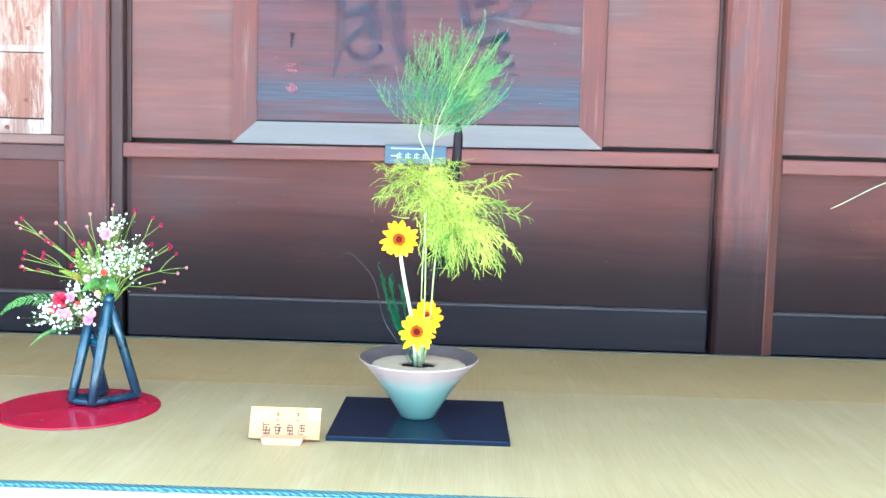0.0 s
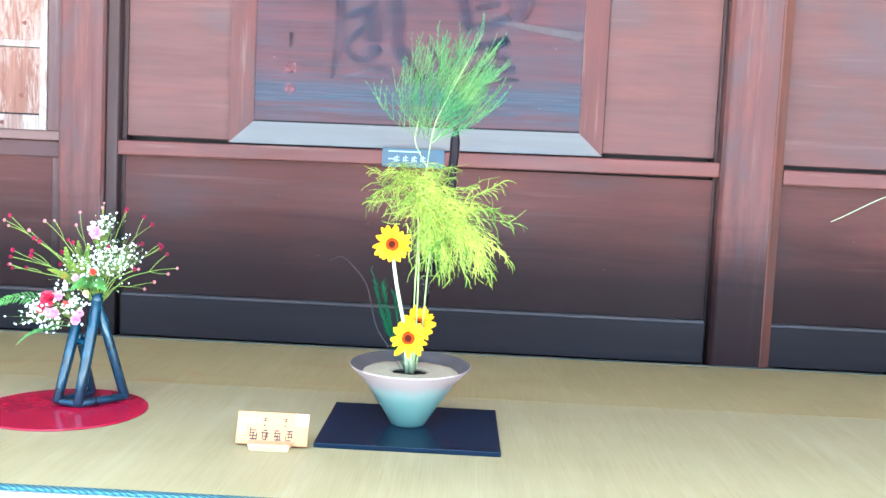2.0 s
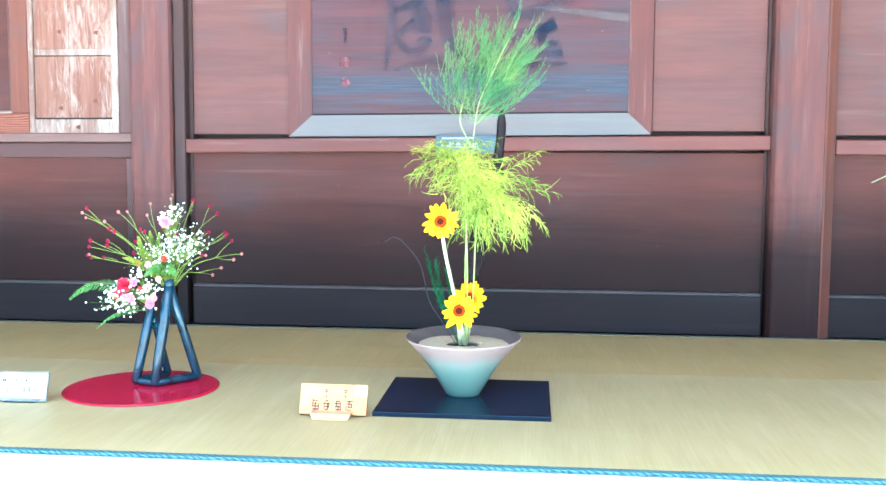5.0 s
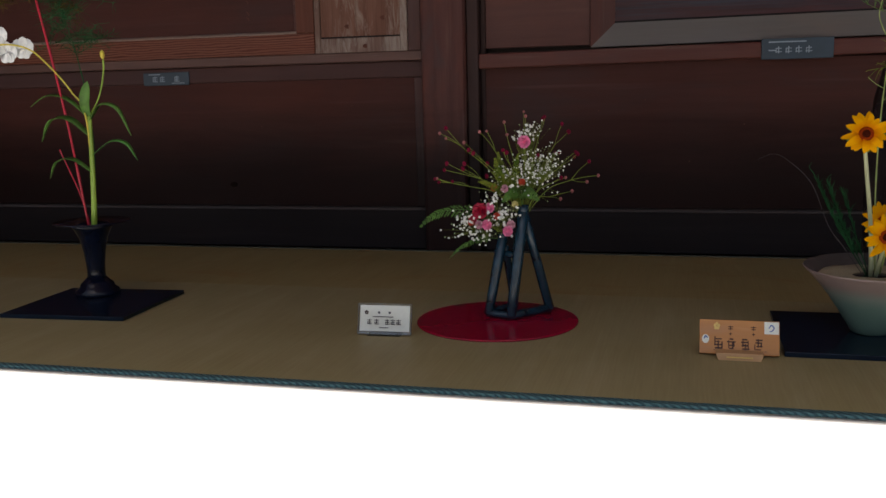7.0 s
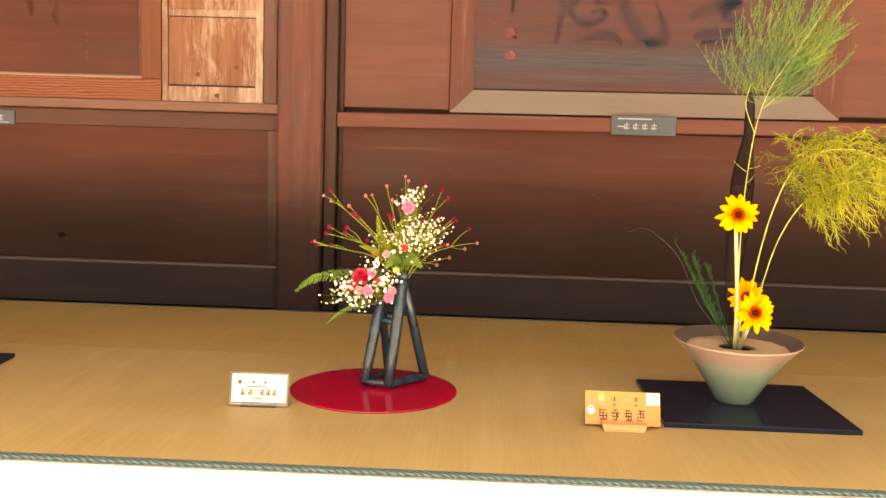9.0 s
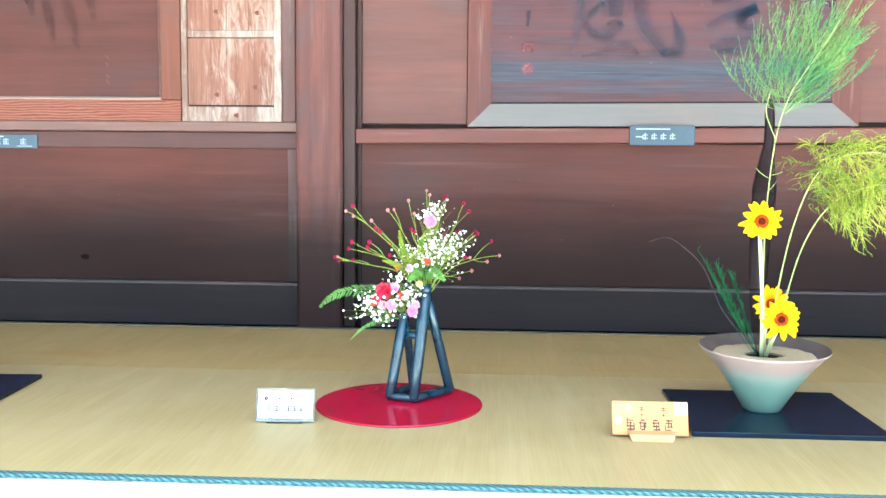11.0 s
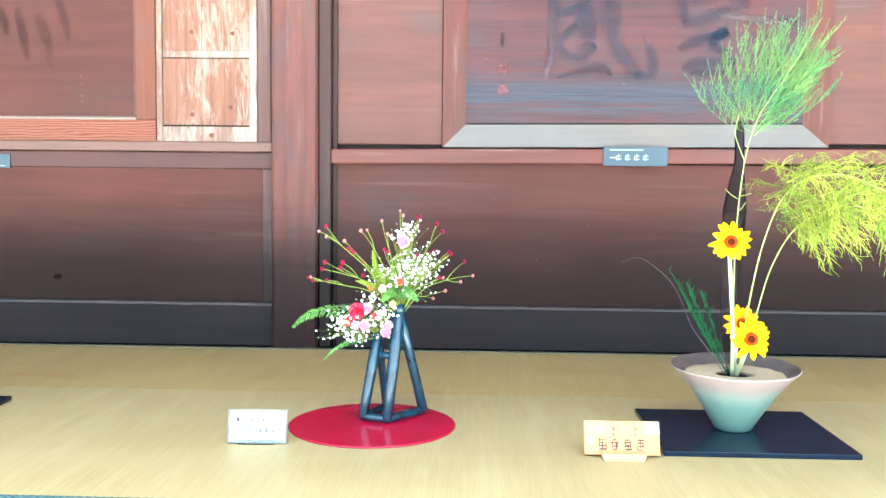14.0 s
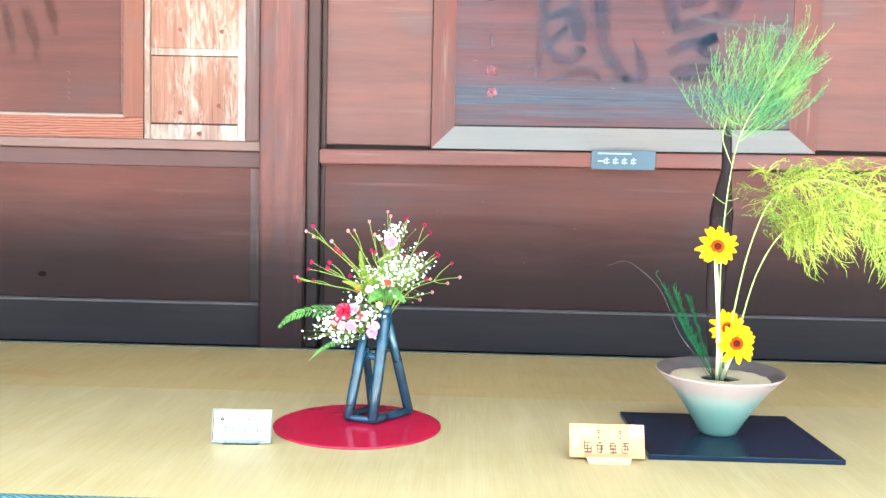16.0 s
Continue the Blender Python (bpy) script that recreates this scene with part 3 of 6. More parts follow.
def hair(rng, start, way, length, droop, curl=0.3, n=5):
    """One hair: it starts along way, wavers and falls by droop."""
    p, d = Vector(start), Vector(way).normalized()
    out = [p.copy()]
    k = Vector((rng.gauss(0, 1), rng.gauss(0, 1), rng.gauss(0, 1))) * curl
    for i in range(n):
        d = (d + k / n + Vector((0, 0, -droop / n))).normalized()
        p = p + d * (length / n)
        out.append(p.copy())
        if rng.random() < 0.3:
            k = -k
    return out


# ---------------------------------------------------------------- structure
XL, XR, TOP = -5.2, 3.8, 2.7
solid("wall_north", box(XL, XR, 3.94, 4.10, -0.8, TOP), M["dark_gap"], "wooden back wall of the hall, gap shade in its dark colour", "wall", "structure")
solid("wall_west", box(XL - 0.15, XL, 1.1, 4.1, -0.8, TOP), M["panel"], "dark wooden side wall", "wall", "structure")
solid("wall_east", box(XR, XR + 0.15, 1.1, 4.1, -0.8, TOP), M["panel"], "dark wooden side wall", "wall", "structure")
# unseen slab, added to block high sky and end the sun near the mat edge
solid("ceiling", box(XL, XR, 0.90, 4.10, TOP, TOP + 0.1), M["plaster"], "unseen boarded wooden ceiling, added to shade the hall", "ceiling", "structure")
solid("floor", box(XL, XR, 1.12, 3.94, -0.80, -0.012), M["plaster"], "raised wooden floor under the rush mats", "floor", "structure")
solid("ground", box(-400, 400, -700, 30, -0.9, -0.81), M["gravel"], "open gravel ground in front of the hall", "ground", "structure")

# rush mats and their cloth edging
solid("mat_front", box(XL, 3.8, 2.036, 3.04, -0.012, 0.0, 0.002), M["mat"], "straw-coloured woven rush mat covering the floor", "mat", "structure")
solid("mat_back", box(XL, 3.8, 3.0425, 3.785, -0.012, -0.001, 0.002), M["mat_back"], "older straw-coloured rush mat along the wall", "mat", "structure")
solid("trim_front", box(XL, 3.8, 2.013, 2.037, -0.012, 0.003, 0.003, 2), M["edging"], "blue-green woven cloth edging of the rush mat", "edging", "structure")
solid("trim_back", box(XL, 3.8, 3.784, 3.797, -0.012, 0.0025, 0.002, 2), M["selvage"], "dull greenish selvage of the mat along the wall", "edging", "structure")


def cloth_sheet():
    """A white cloth laid over the veranda boards, with soft creases, hanging over their front."""
    bm = bmesh.new()
    nx, ny = 150, 34
    grid = []
    for j in range(ny + 1):
        row = []
        for i in range(nx + 1):
            x = XL + (XR - XL) * i / nx
            s = 1.25 * j / ny
            crease = 0.006 * max(0.0, noise.noise(Vector((x * 1.1 + s * 1.5, s * 0.9, 3.0)))) + 0.002 * noise.noise(Vector((x * 5, s * 5, 1.0)))
            if s < 0.92:
                row.append(bm.verts.new((x, 2.012 - s, -0.006 + max(-0.003, crease) * min(1.0, s * 6))))
            else:
                row.append(bm.verts.new((x, 1.092 - 4 * abs(crease), -0.006 - (s - 0.92))))
        grid.append(row)
    for j in range(ny):
        for i in range(nx):
            bm.faces.new((grid[j][i], grid[j][i + 1], grid[j + 1][i + 1], grid[j + 1][i]))
    ob = solid("cloth_cover", bm, M["cloth"], "white cloth spread over the sunlit veranda boards", "cloth", "structure", True)
    mod = ob.modifiers.new("thickness", "SOLIDIFY")
    mod.thickness, mod.offset = 0.0015, 1.0
    return ob


cloth_sheet()

# posts
def left_post():
    t = thing("post_1", "reddish-brown wooden post with a rounded face and side reveal", "post", (-1.512, 3.80, 0), kind="structure")
    out = [(-0.091, 0.13), (-0.091, 0.010), (-0.084, 0.003), (-0.075, 0.0), (0.060, 0.0), (0.082, 0.004), (0.090, 0.016), (0.091, 0.13)]
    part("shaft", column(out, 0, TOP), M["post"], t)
    part("reveal", box(0.092, 0.140, 0.030, 0.13, 0, TOP, 0.004), M["post_side"], t, "dark grey reveal with shade in its colour")
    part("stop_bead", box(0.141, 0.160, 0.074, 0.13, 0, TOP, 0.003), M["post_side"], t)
    return t


def right_post():
    t = thing("post_2", "reddish-brown wooden post with a pale chamfered edge", "post", (1.15, 3.80, 0), kind="structure")
    out = [(-0.099, 0.13), (-0.099, 0.022), (-0.086, 0.004), (-0.078, 0.0), (0.098, 0.0), (0.102, 0.003), (0.102, 0.13)]
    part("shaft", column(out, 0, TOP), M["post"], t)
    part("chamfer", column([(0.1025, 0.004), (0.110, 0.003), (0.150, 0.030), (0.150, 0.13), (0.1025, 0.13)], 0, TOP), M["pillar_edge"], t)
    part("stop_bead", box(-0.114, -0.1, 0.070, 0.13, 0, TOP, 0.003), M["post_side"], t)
    return t


left_post()
right_post()


def bay_low(name, x0, x1, top):
    """The lower wall of a bay: dark base board with a sloping ledge, and a broad panel above it."""
    t = thing(name, "reddish-brown lower wall panel, shade painted dark above its base board", "wall panel", (0, 0, 0), kind="structure")
    part("base_board", box(x0, x1, 3.840, 3.93, 0, 0.162, 0.002), M["base"], t)
    part("ledge", prism([(3.93, 0.1625), (3.846, 0.1625), (3.845, 0.166), (3.856, 0.171), (3.93, 0.174)], x0, x1), M["ledge"], t, "pale ledge, caught light in its colour")
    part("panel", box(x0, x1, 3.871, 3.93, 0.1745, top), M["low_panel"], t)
    return t


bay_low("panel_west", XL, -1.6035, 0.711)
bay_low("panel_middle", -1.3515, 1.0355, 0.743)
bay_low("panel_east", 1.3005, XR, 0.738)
# slender upright strip that frames the west panel beside the post
solid("trim_west", box(-1.652, -1.6035, 3.866, 3.8705, 0.175, 0.7105, 0.002), M["scuffed"], "narrow upright wooden trim beside the post", "trim", "structure")


def settled(bm, slope, x0):
    """Timber that no longer lies quite level: it rises along x from x0."""
    for v in bm.verts:
        v.co.z += slope * (v.co.x - x0)
    return bm


def rail(name, x0, x1, z0, z1, y0, mat="rail", label="reddish-brown horizontal wooden rail", slope=0.0):
    return solid(name, settled(box(x0, x1, y0, 3.935, z0, z1, 0.006, 3), slope, x0), M[mat], label, "rail", "structure")


rail("rail_middle", -1.371, 1.0505, 0.735, 0.7945, 3.828, slope=0.0085)
rail("rail_east", 1.3005, XR, 0.738, 0.798, 3.820)
rail("rail_west", XL, -1.6035, 0.7115, 0.7785, 3.864, "west_rail", "dark brown horizontal wooden rail")
rail("rail_sill", XL, -1.6035, 0.779, 0.818, 3.836, "sill", "lighter brown wooden sill")

for nm, x0, x1, z0 in (("panel_upper_left", -1.3515, -0.9335, 0.816), ("panel_upper_right", 0.5855, 1.0355, 0.832), ("panel_upper_east", 1.3005, XR, 0.816)):
    solid(nm, box(x0, x1, 3.880, 3.93, z0, TOP, 0.002), M["panel"], "reddish-brown upper wall board above a dark gap", "wall panel", "structure")


# ---------------------------------------------------------------- framed name board
def ribbon(points, widths, y, bm=None, t=0.0012):
    """A brush stroke: a flat strip in the (x, z) plane, slightly proud."""
    bm = bm or bmesh.new()
    line = arc([(x, 0, z) for x, z in points], 6)
    n = len(line)
    rows = []
    for i, p in enumerate(line):
        d = (line[min(i + 1, n - 1)] - line[max(i - 1, 0)]).normalized()
        s = Vector((-d.z, 0, d.x))
        f = i / (n - 1) * (len(widths) - 1)
        k = min(int(f), len(widths) - 2)
        w = (widths[k] + (widths[k + 1] - widths[k]) * (f - k)) / 2
        a, c = p + s * w, p - s * w
        rows.append([bm.verts.new((a.x, y - t, a.z)), bm.verts.new((c.x, y - t, c.z)), bm.verts.new((c.x, y, c.z)), bm.verts.new((a.x, y, a.z))])
    for a, c in zip(rows, rows[1:]):
        for k in range(4):
            bm.faces.new((a[k], a[(k + 1) % 4], c[(k + 1) % 4], c[k]))
    bm.faces.new(rows[0])
    bm.faces.new(rows[-1][::-1])
    return bm


def name_board():
    ox0, ox1, ix0, ix1, oz0, iz0, oz1, iz1 = -0.931, 0.582, -0.840, 0.490, 0.806, 0.897, 1.78, 1.69
    rise = 0.008  # the frame hangs a little askew
    yo, yi, yb = 3.862, 3.905, 3.925
    t = thing("framed_name_board", "framed reddish-brown wooden board with faded brush calligraphy", "framed board", (0, 0, 0))
    board = box(ix0 - 0.01, ix1 + 0.01, yi, yb, 0, iz1 - iz0 + 0.02)
    part("board", board, M["name_board"], t, m=pose(0, 0, iz0 - 0.01))

    def bar(name, corners, mat):
        bm = bmesh.new()
        front = [bm.verts.new((x, y, z + rise * (x - ox0))) for x, y, z in corners]
        back = [bm.verts.new((x, yb, z + rise * (x - ox0))) for x, y, z in corners]
        bm.faces.new(front)
        bm.faces.new(back[::-1])
        for i in range(4):
            bm.faces.new((front[i], back[i], back[(i + 1) % 4], front[(i + 1) % 4]))
        part(name, bm, M[mat], t, "pale grey lower frame bar, sky sheen in its colour" if mat == "frame_sill" else "")

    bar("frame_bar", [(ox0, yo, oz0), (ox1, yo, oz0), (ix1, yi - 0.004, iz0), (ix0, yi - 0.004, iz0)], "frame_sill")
    bar("frame_bar", [(ox0, yo, oz1), (ix0, yi - 0.004, iz1), (ix1, yi - 0.004, iz1), (ox1, yo, oz1)], "frame")
    bar("frame_bar", [(ox0, yo, oz0), (ix0, yi - 0.004, iz0), (ix0, yi - 0.004, iz1), (ox0, yo, oz1)], "frame")
    bar("frame_bar", [(ox1, yo, oz0), (ox1, yo, oz1), (ix1, yi - 0.004, iz1), (ix1, yi - 0.004, iz0)], "frame")
    part("inner_lip", settled(box(ix0, ix1, yi - 0.007, yi, iz0, iz0 + 0.006, 0.001), rise, ox0), M["base"], t, "dark lip above the lower bar")
    # brush strokes of the two large faded characters, as far as they show
    S = [
        ([(-0.493, 1.658), (-0.493, 1.534), (-0.496, 1.337), (-0.501, 1.229), (-0.523, 1.085)], [0.042, 0.044, 0.042, 0.039, 0.018]),
        ([(-0.286, 1.663), (-0.279, 1.486), (-0.27, 1.325), (-0.256, 1.227), (-0.212, 1.156), (-0.16, 1.098)], [0.055, 0.072, 0.07, 0.061, 0.055, 0.046]),
        ([(-0.173, 1.089), (-0.111, 1.118), (-0.11, 1.176), (-0.143, 1.261)], [0.028, 0.061, 0.037, 0.004]),
        ([(-0.488, 1.333), (-0.428, 1.35), (-0.348, 1.399)], [0.031, 0.039, 0.028]),
        ([(-0.489, 1.414), (-0.471, 1.423), (-0.45, 1.446)], [0.037, 0.037, 0.018]),
        ([(-0.388, 1.362), (-0.358, 1.305), (-0.356, 1.238)], [0.055, 0.102, 0.083]),
        ([(-0.478, 1.217), (-0.443, 1.258), (-0.403, 1.295)], [0.031, 0.035, 0.028]),
        ([(-0.478, 1.217), (-0.44, 1.175), (-0.381, 1.169), (-0.326, 1.211)], [0.028, 0.037, 0.039, 0.022]),
        ([(-0.391, 1.21), (-0.355, 1.217), (-0.33, 1.216)], [0.017, 0.031, 0.017]),
        ([(-0.482, 1.084), (-0.388, 1.113), (-0.306, 1.122), (-0.264, 1.093)], [0.013, 0.039, 0.043, 0.013]),
        ([(-0.019, 1.616), (-0.006, 1.439), (0.009, 1.359), (0.024, 1.305)], [0.061, 0.061, 0.057, 0.037]),
        ([(0.045, 1.385), (0.09, 1.398), (0.148, 1.408)], [0.031, 0.048, 0.028]),
        ([(0.013, 1.296), (0.085, 1.314), (0.186, 1.358)], [0.037, 0.057, 0.043]),
        ([(0.223, 1.622), (0.232, 1.444), (0.221, 1.382), (0.191, 1.345)], [0.102, 0.102, 0.083, 0.046]),
        ([(-0.003, 1.201), (0.07, 1.237), (0.19, 1.277)], [0.028, 0.048, 0.046]),
        ([(0.186, 1.273), (0.125, 1.218), (0.194, 1.188)], [0.043, 0.043, 0.037]),
        ([(0.012, 1.124), (0.074, 1.14), (0.218, 1.156)], [0.024, 0.057, 0.037]),
        ([(0.04, 1.106), (0.112, 1.108), (0.238, 1.111)], [0.015, 0.031, 0.015]),
        ([(-0.709, 1.417), (-0.702, 1.395)], [0.033, 0.041]),
        ([(-0.695, 1.261), (-0.698, 1.202)], [0.02, 0.011]),
    ]
    for k, (pts, w) in enumerate(S):
        stroke = part("brush_stroke", ribbon(pts, [1.15 * v for v in w], yi, t=0.0010 + 0.0003 * k), M["ink"], t)
        part("dense_ink", ribbon(pts, [0.62 * v for v in w], yi - 0.0070, t=0.0003 + 0.0001 * k), M["ink"], stroke)
    part("pale_streak", ribbon([(0.10, 1.342), (0.20, 1.330), (0.35, 1.310), (0.484, 1.292)], [0.006, 0.020, 0.030, 0.036], yi, t=0.0085), M["pale_film"], t, "pale worn streak along a board joint")
    square = bmesh.new()
    for i in range(4):
        x = -0.696 + 0.0115 * (i - 1.5)
        box(x - 0.0040, x + 0.0040, yi - 0.001, yi, 1.121 + (0.004 if i % 2 else -0.020), 1.121 + 0.021, 0, 1, square)
    box(-0.696 - 0.021, -0.696 + 0.021, yi - 0.0015, yi, 1.121 - 0.021, 1.121 - 0.008, 0, 1, square)
    part("seal_mark", square, M["seal"], t, "faded red square seal mark")
    disc = bmesh.new()
    for k in range(7):
        a = k * math.pi / 3
        r = 0.0 if k == 6 else 0.015
        bmesh.ops.create_cone(disc, cap_ends=True, segments=12, radius1=0.0085, radius2=0.0085, depth=0.0008 + 0.0001 * k, matrix=Matrix.LocRotScale((-0.696 + r * math.cos(a), yi - 0.0006, 1.035 + r * math.sin(a)), Euler((math.pi / 2, 0, 0)), (1, 1, 1)))
    part("seal_mark", disc, M["seal"], t, "faded red round seal mark")
    rng = random.Random(5)
    for k in range(7):
        fleck = bmesh.new()
        ball(fleck, (rng.uniform(-0.8, 0.45), yi - 0.0008, rng.uniform(0.95, 1.4)), 0.0024)
        part("fleck", fleck, M["ledge"], t)
    return t


name_board()


# ---------------------------------------------------------------- west bay: second board and shutter
def west_board():
    t = thing("framed_dark_board", "dark framed board with an orange cedar frame and pale beading", "framed board", (0, 0, 0))
    part("board", box(-4.6, -2.170, 3.872, 3.93, 0.915, 1.9), M["west_board"], t)
    part("lower_bar", box(-4.6, -2.0755, 3.846, 3.93, 0.8185, 0.9035, 0.002), M["orange"], t, "orange cedar bar with bold grain")
    part("stile", box(-2.1565, -2.0755, 3.848, 3.93, 0.9045, 1.9, 0.002), M["orange_z"], t)
    part("beading", prism([(3.93, 0.904), (3.848, 0.904), (3.851, 0.910), (3.866, 0.917), (3.93, 0.917)], -4.6, -2.158), M["bead"], t, "pale worn beading")
    part("beading", box(-2.170, -2.158, 3.858, 3.93, 0.918, 1.9, 0.002), M["panel"], t)
    for k, (x, z, w, h) in enumerate(((-2.62, 1.24, 0.05, 0.20), (-2.53, 1.24, 0.06, 0.16), (-2.45, 1.30, 0.05, 0.16), (-2.70, 1.30, 0.05, 0.12), (-2.51, 1.13, 0.03, 0.05))):
        part("brush_stroke", ribbon([(x - w / 2, z + h / 2), (x, z), (x + w / 3, z - h / 2)], [w * 0.5, w * 0.8, w * 0.3], 3.872, t=0.001 + 0.0003 * k), M["faint_ink"], t)
    for k, z in enumerate((1.075, 1.045, 0.998, 0.975)):
        part("pale_mark", ribbon([(-2.392, z + 0.008), (-2.384, z), (-2.381, z - 0.008)], [0.003, 0.006, 0.002], 3.872), M["pillar_edge"], t)
    return t


west_board()


def shutter():
    t = thing("shutter", "weathered pale reddish wooden shutter with two boarded panes", "shutter", (0, 0, 0))
    y = 3.838
    part("stile", box(-2.070, -2.047, y, 3.93, 0.8185, 1.9, 0.002), M["shutter_frame"], t)
    part("stile", box(-1.698, -1.668, y, 3.93, 0.8185, 1.9, 0.002), M["shutter_frame"], t)
    part("lower_bar", box(-2.0465, -1.6985, y + 0.001, 3.93, 0.8185, 0.878, 0.002), M["shutter_frame"], t)
    part("middle_bar", box(-2.0465, -1.6985, y + 0.008, 3.93, 1.150, 1.178, 0.002), M["shutter_frame"], t)
    part("lip", box(-2.0465, -1.6985, y + 0.010, 3.93, 0.8785, 0.884, 0.001), M["base"], t)
    for z0, z1 in ((0.8845, 1.1465), (1.1785, 1.9)):
        xs = [-2.046, -1.890, -1.800, -1.699]
        for i, (a, c) in enumerate(zip(xs, xs[1:])):
            part("plank", box(a + 0.0002, c - 0.0002, y + 0.012 + 0.0006 * (i % 2), 3.93, z0, z1, 0.0007), M["shutter"], t)
    for x, z in ((-1.770, 0.955), (-1.925, 0.925), (-1.760, 1.245), (-1.925, 1.250), (-1.845, 0.843)):
        knot = lathe([(0, 0.0008), (0.005, 0.0012), (0.009, 0.0008), (0.012, 0.0)], 16)
        part("knot", knot, M["orange_z"], t, m=Matrix.LocRotScale((x, y + (0.0125 if z > 0.88 else 0.001), z), Euler((math.pi / 2, 0, 0.4)), (1.3, 0.75, 1)))
    return t


shutter()
solid("trim_shutter", box(-1.6665, -1.6125, 3.842, 3.93, 0.8185, TOP, 0.003), M["scuffed"], "upright wooden trim between shutter and post", "trim", "structure")


# ---------------------------------------------------------------- plaques
def plaque(x0, x1, z0, z1, y, bars):
    t = thing("name_plaque", "small slate-blue plaque with white lettering on the rail", "plaque", ((x0 + x1) / 2, y, (z0 + z1) / 2), "plaques on the wall")
    w, h = x1 - x0, z1 - z0
    part("plate", box(-w / 2, w / 2, -0.006, 0.0, -h / 2, h / 2, 0.001), M["slate"], t)
    for a, c, lo, hi in bars:
        part("lettering", box(-w / 2 + a * w, -w / 2 + c * w, -0.0068, -0.006, -h / 2 + lo * h, -h / 2 + hi * h), M["white_ink"], t)


glyphs = []
for c in (0.24, 0.38, 0.52, 0.66):
    glyphs += [(c - 0.04, c + 0.04, 0.50, 0.54), (c - 0.045, c + 0.045, 0.34, 0.38), (c - 0.008, c + 0.008, 0.28, 0.62), (c - 0.04, c - 0.028, 0.3, 0.5)]
plaque(-0.300, -0.050, 0.7375, 0.8125, 3.8275, [(0.10, 0.62, 0.80, 0.86), (0.10, 0.20, 0.40, 0.46)] + glyphs)
glyphs = []
for c in (0.26, 0.42, 0.74):
    glyphs += [(c - 0.05, c + 0.05, 0.60, 0.66), (c - 0.05, c + 0.05, 0.44, 0.48), (c - 0.055, c + 0.055, 0.28, 0.34), (c - 0.010, c + 0.010, 0.28, 0.72), (c - 0.05, c - 0.035, 0.3, 0.6)]
plaque(-2.902, -2.678, 0.7060, 0.7620, 3.8635, [(0.12, 0.38, 0.82, 0.89), (0.62, 0.90, 0.14, 0.19)] + glyphs)


# small marks that years have left on the boards
def wall_marks():
    rng = random.Random(9)
    t = thing("wall_fleck", "scattered tiny pale flecks and chips on the wall boards", "marks", (0, 0, 0), kind="structure")
    spots = [(-0.90, 3.8705, 0.56), (0.98, 3.8795, 1.16), (1.00, 3.8795, 1.05), (-0.72, 3.8705, 0.60), (-0.35, 3.8705, 0.50), (0.20, 3.8705, 0.62), (-1.545, 3.7995, 0.62), (-1.47, 3.7995, 0.88), (-1.53, 3.7995, 1.22), (-1.93, 3.8705, 0.60), (-2.35, 3.8705, 0.52), (0.62, 3.8705, 0.36), (-0.55, 3.8705, 0.36), (1.62, 3.8705, 0.52)]
    for x, y, z in spots:
        bm = bmesh.new()
        ball(bm, (0, 0, 0), 0.0026, 1)
        for v in bm.verts:
            v.co = Vector((v.co.x * rng.uniform(0.6, 1.4), v.co.y * 0.15, v.co.z * rng.uniform(0.4, 1.6)))
        part("chip", bm, M["pillar_edge"], t, m=Matrix.Translation((x, y, z)))
    knot = lathe([(0, 0.0012), (0.007, 0.0014), (0.010, 0.0010), (0.014, 0.0)], 20)
    part("knot", knot, M["knot"], t, "dark round knot in the panel", m=Matrix.LocRotScale((-2.498, 3.871, 0.266), Euler((math.pi / 2, 0, 0)), (1.3, 0.8, 1)))


wall_marks()


# ---------------------------------------------------------------- boards, disc, vessels
def display_board(name, x, y, w, d, rz, h=0.013):
    bm = box(-w / 2, w / 2, -d / 2, d / 2, 0, h, 0.0018, 2)
    return solid(name, bm, M["board"], "black lacquered display board lying on the rush mat", "display board", m=pose(x, y, 0, 0, 0, rz))


display_board("display_board", -0.080, 2.637, 0.484, 0.434, 0.0)
display_board("display_board", -2.383, 2.662, 0.415, 0.385, 3.0)
red = thing("red_disc", "round glossy red lacquer board under the navy vase", "display board", (-1.072, 2.658, 0))
part("top_face", lathe([(0.2265, 0.0045), (0.2265, 0.0060), (0.225, 0.0062), (0, 0.0062)], 96), M["red_lacquer"], red)
part("rim", lathe([(0, 0), (0.227, 0), (0.229, 0.0015), (0.229, 0.0042), (0.2275, 0.0055), (0.2266, 0.0055), (0.2266, 0.0044), (0, 0.0044)], 96), M["red_lacquer"], red, "rounded rim", True)


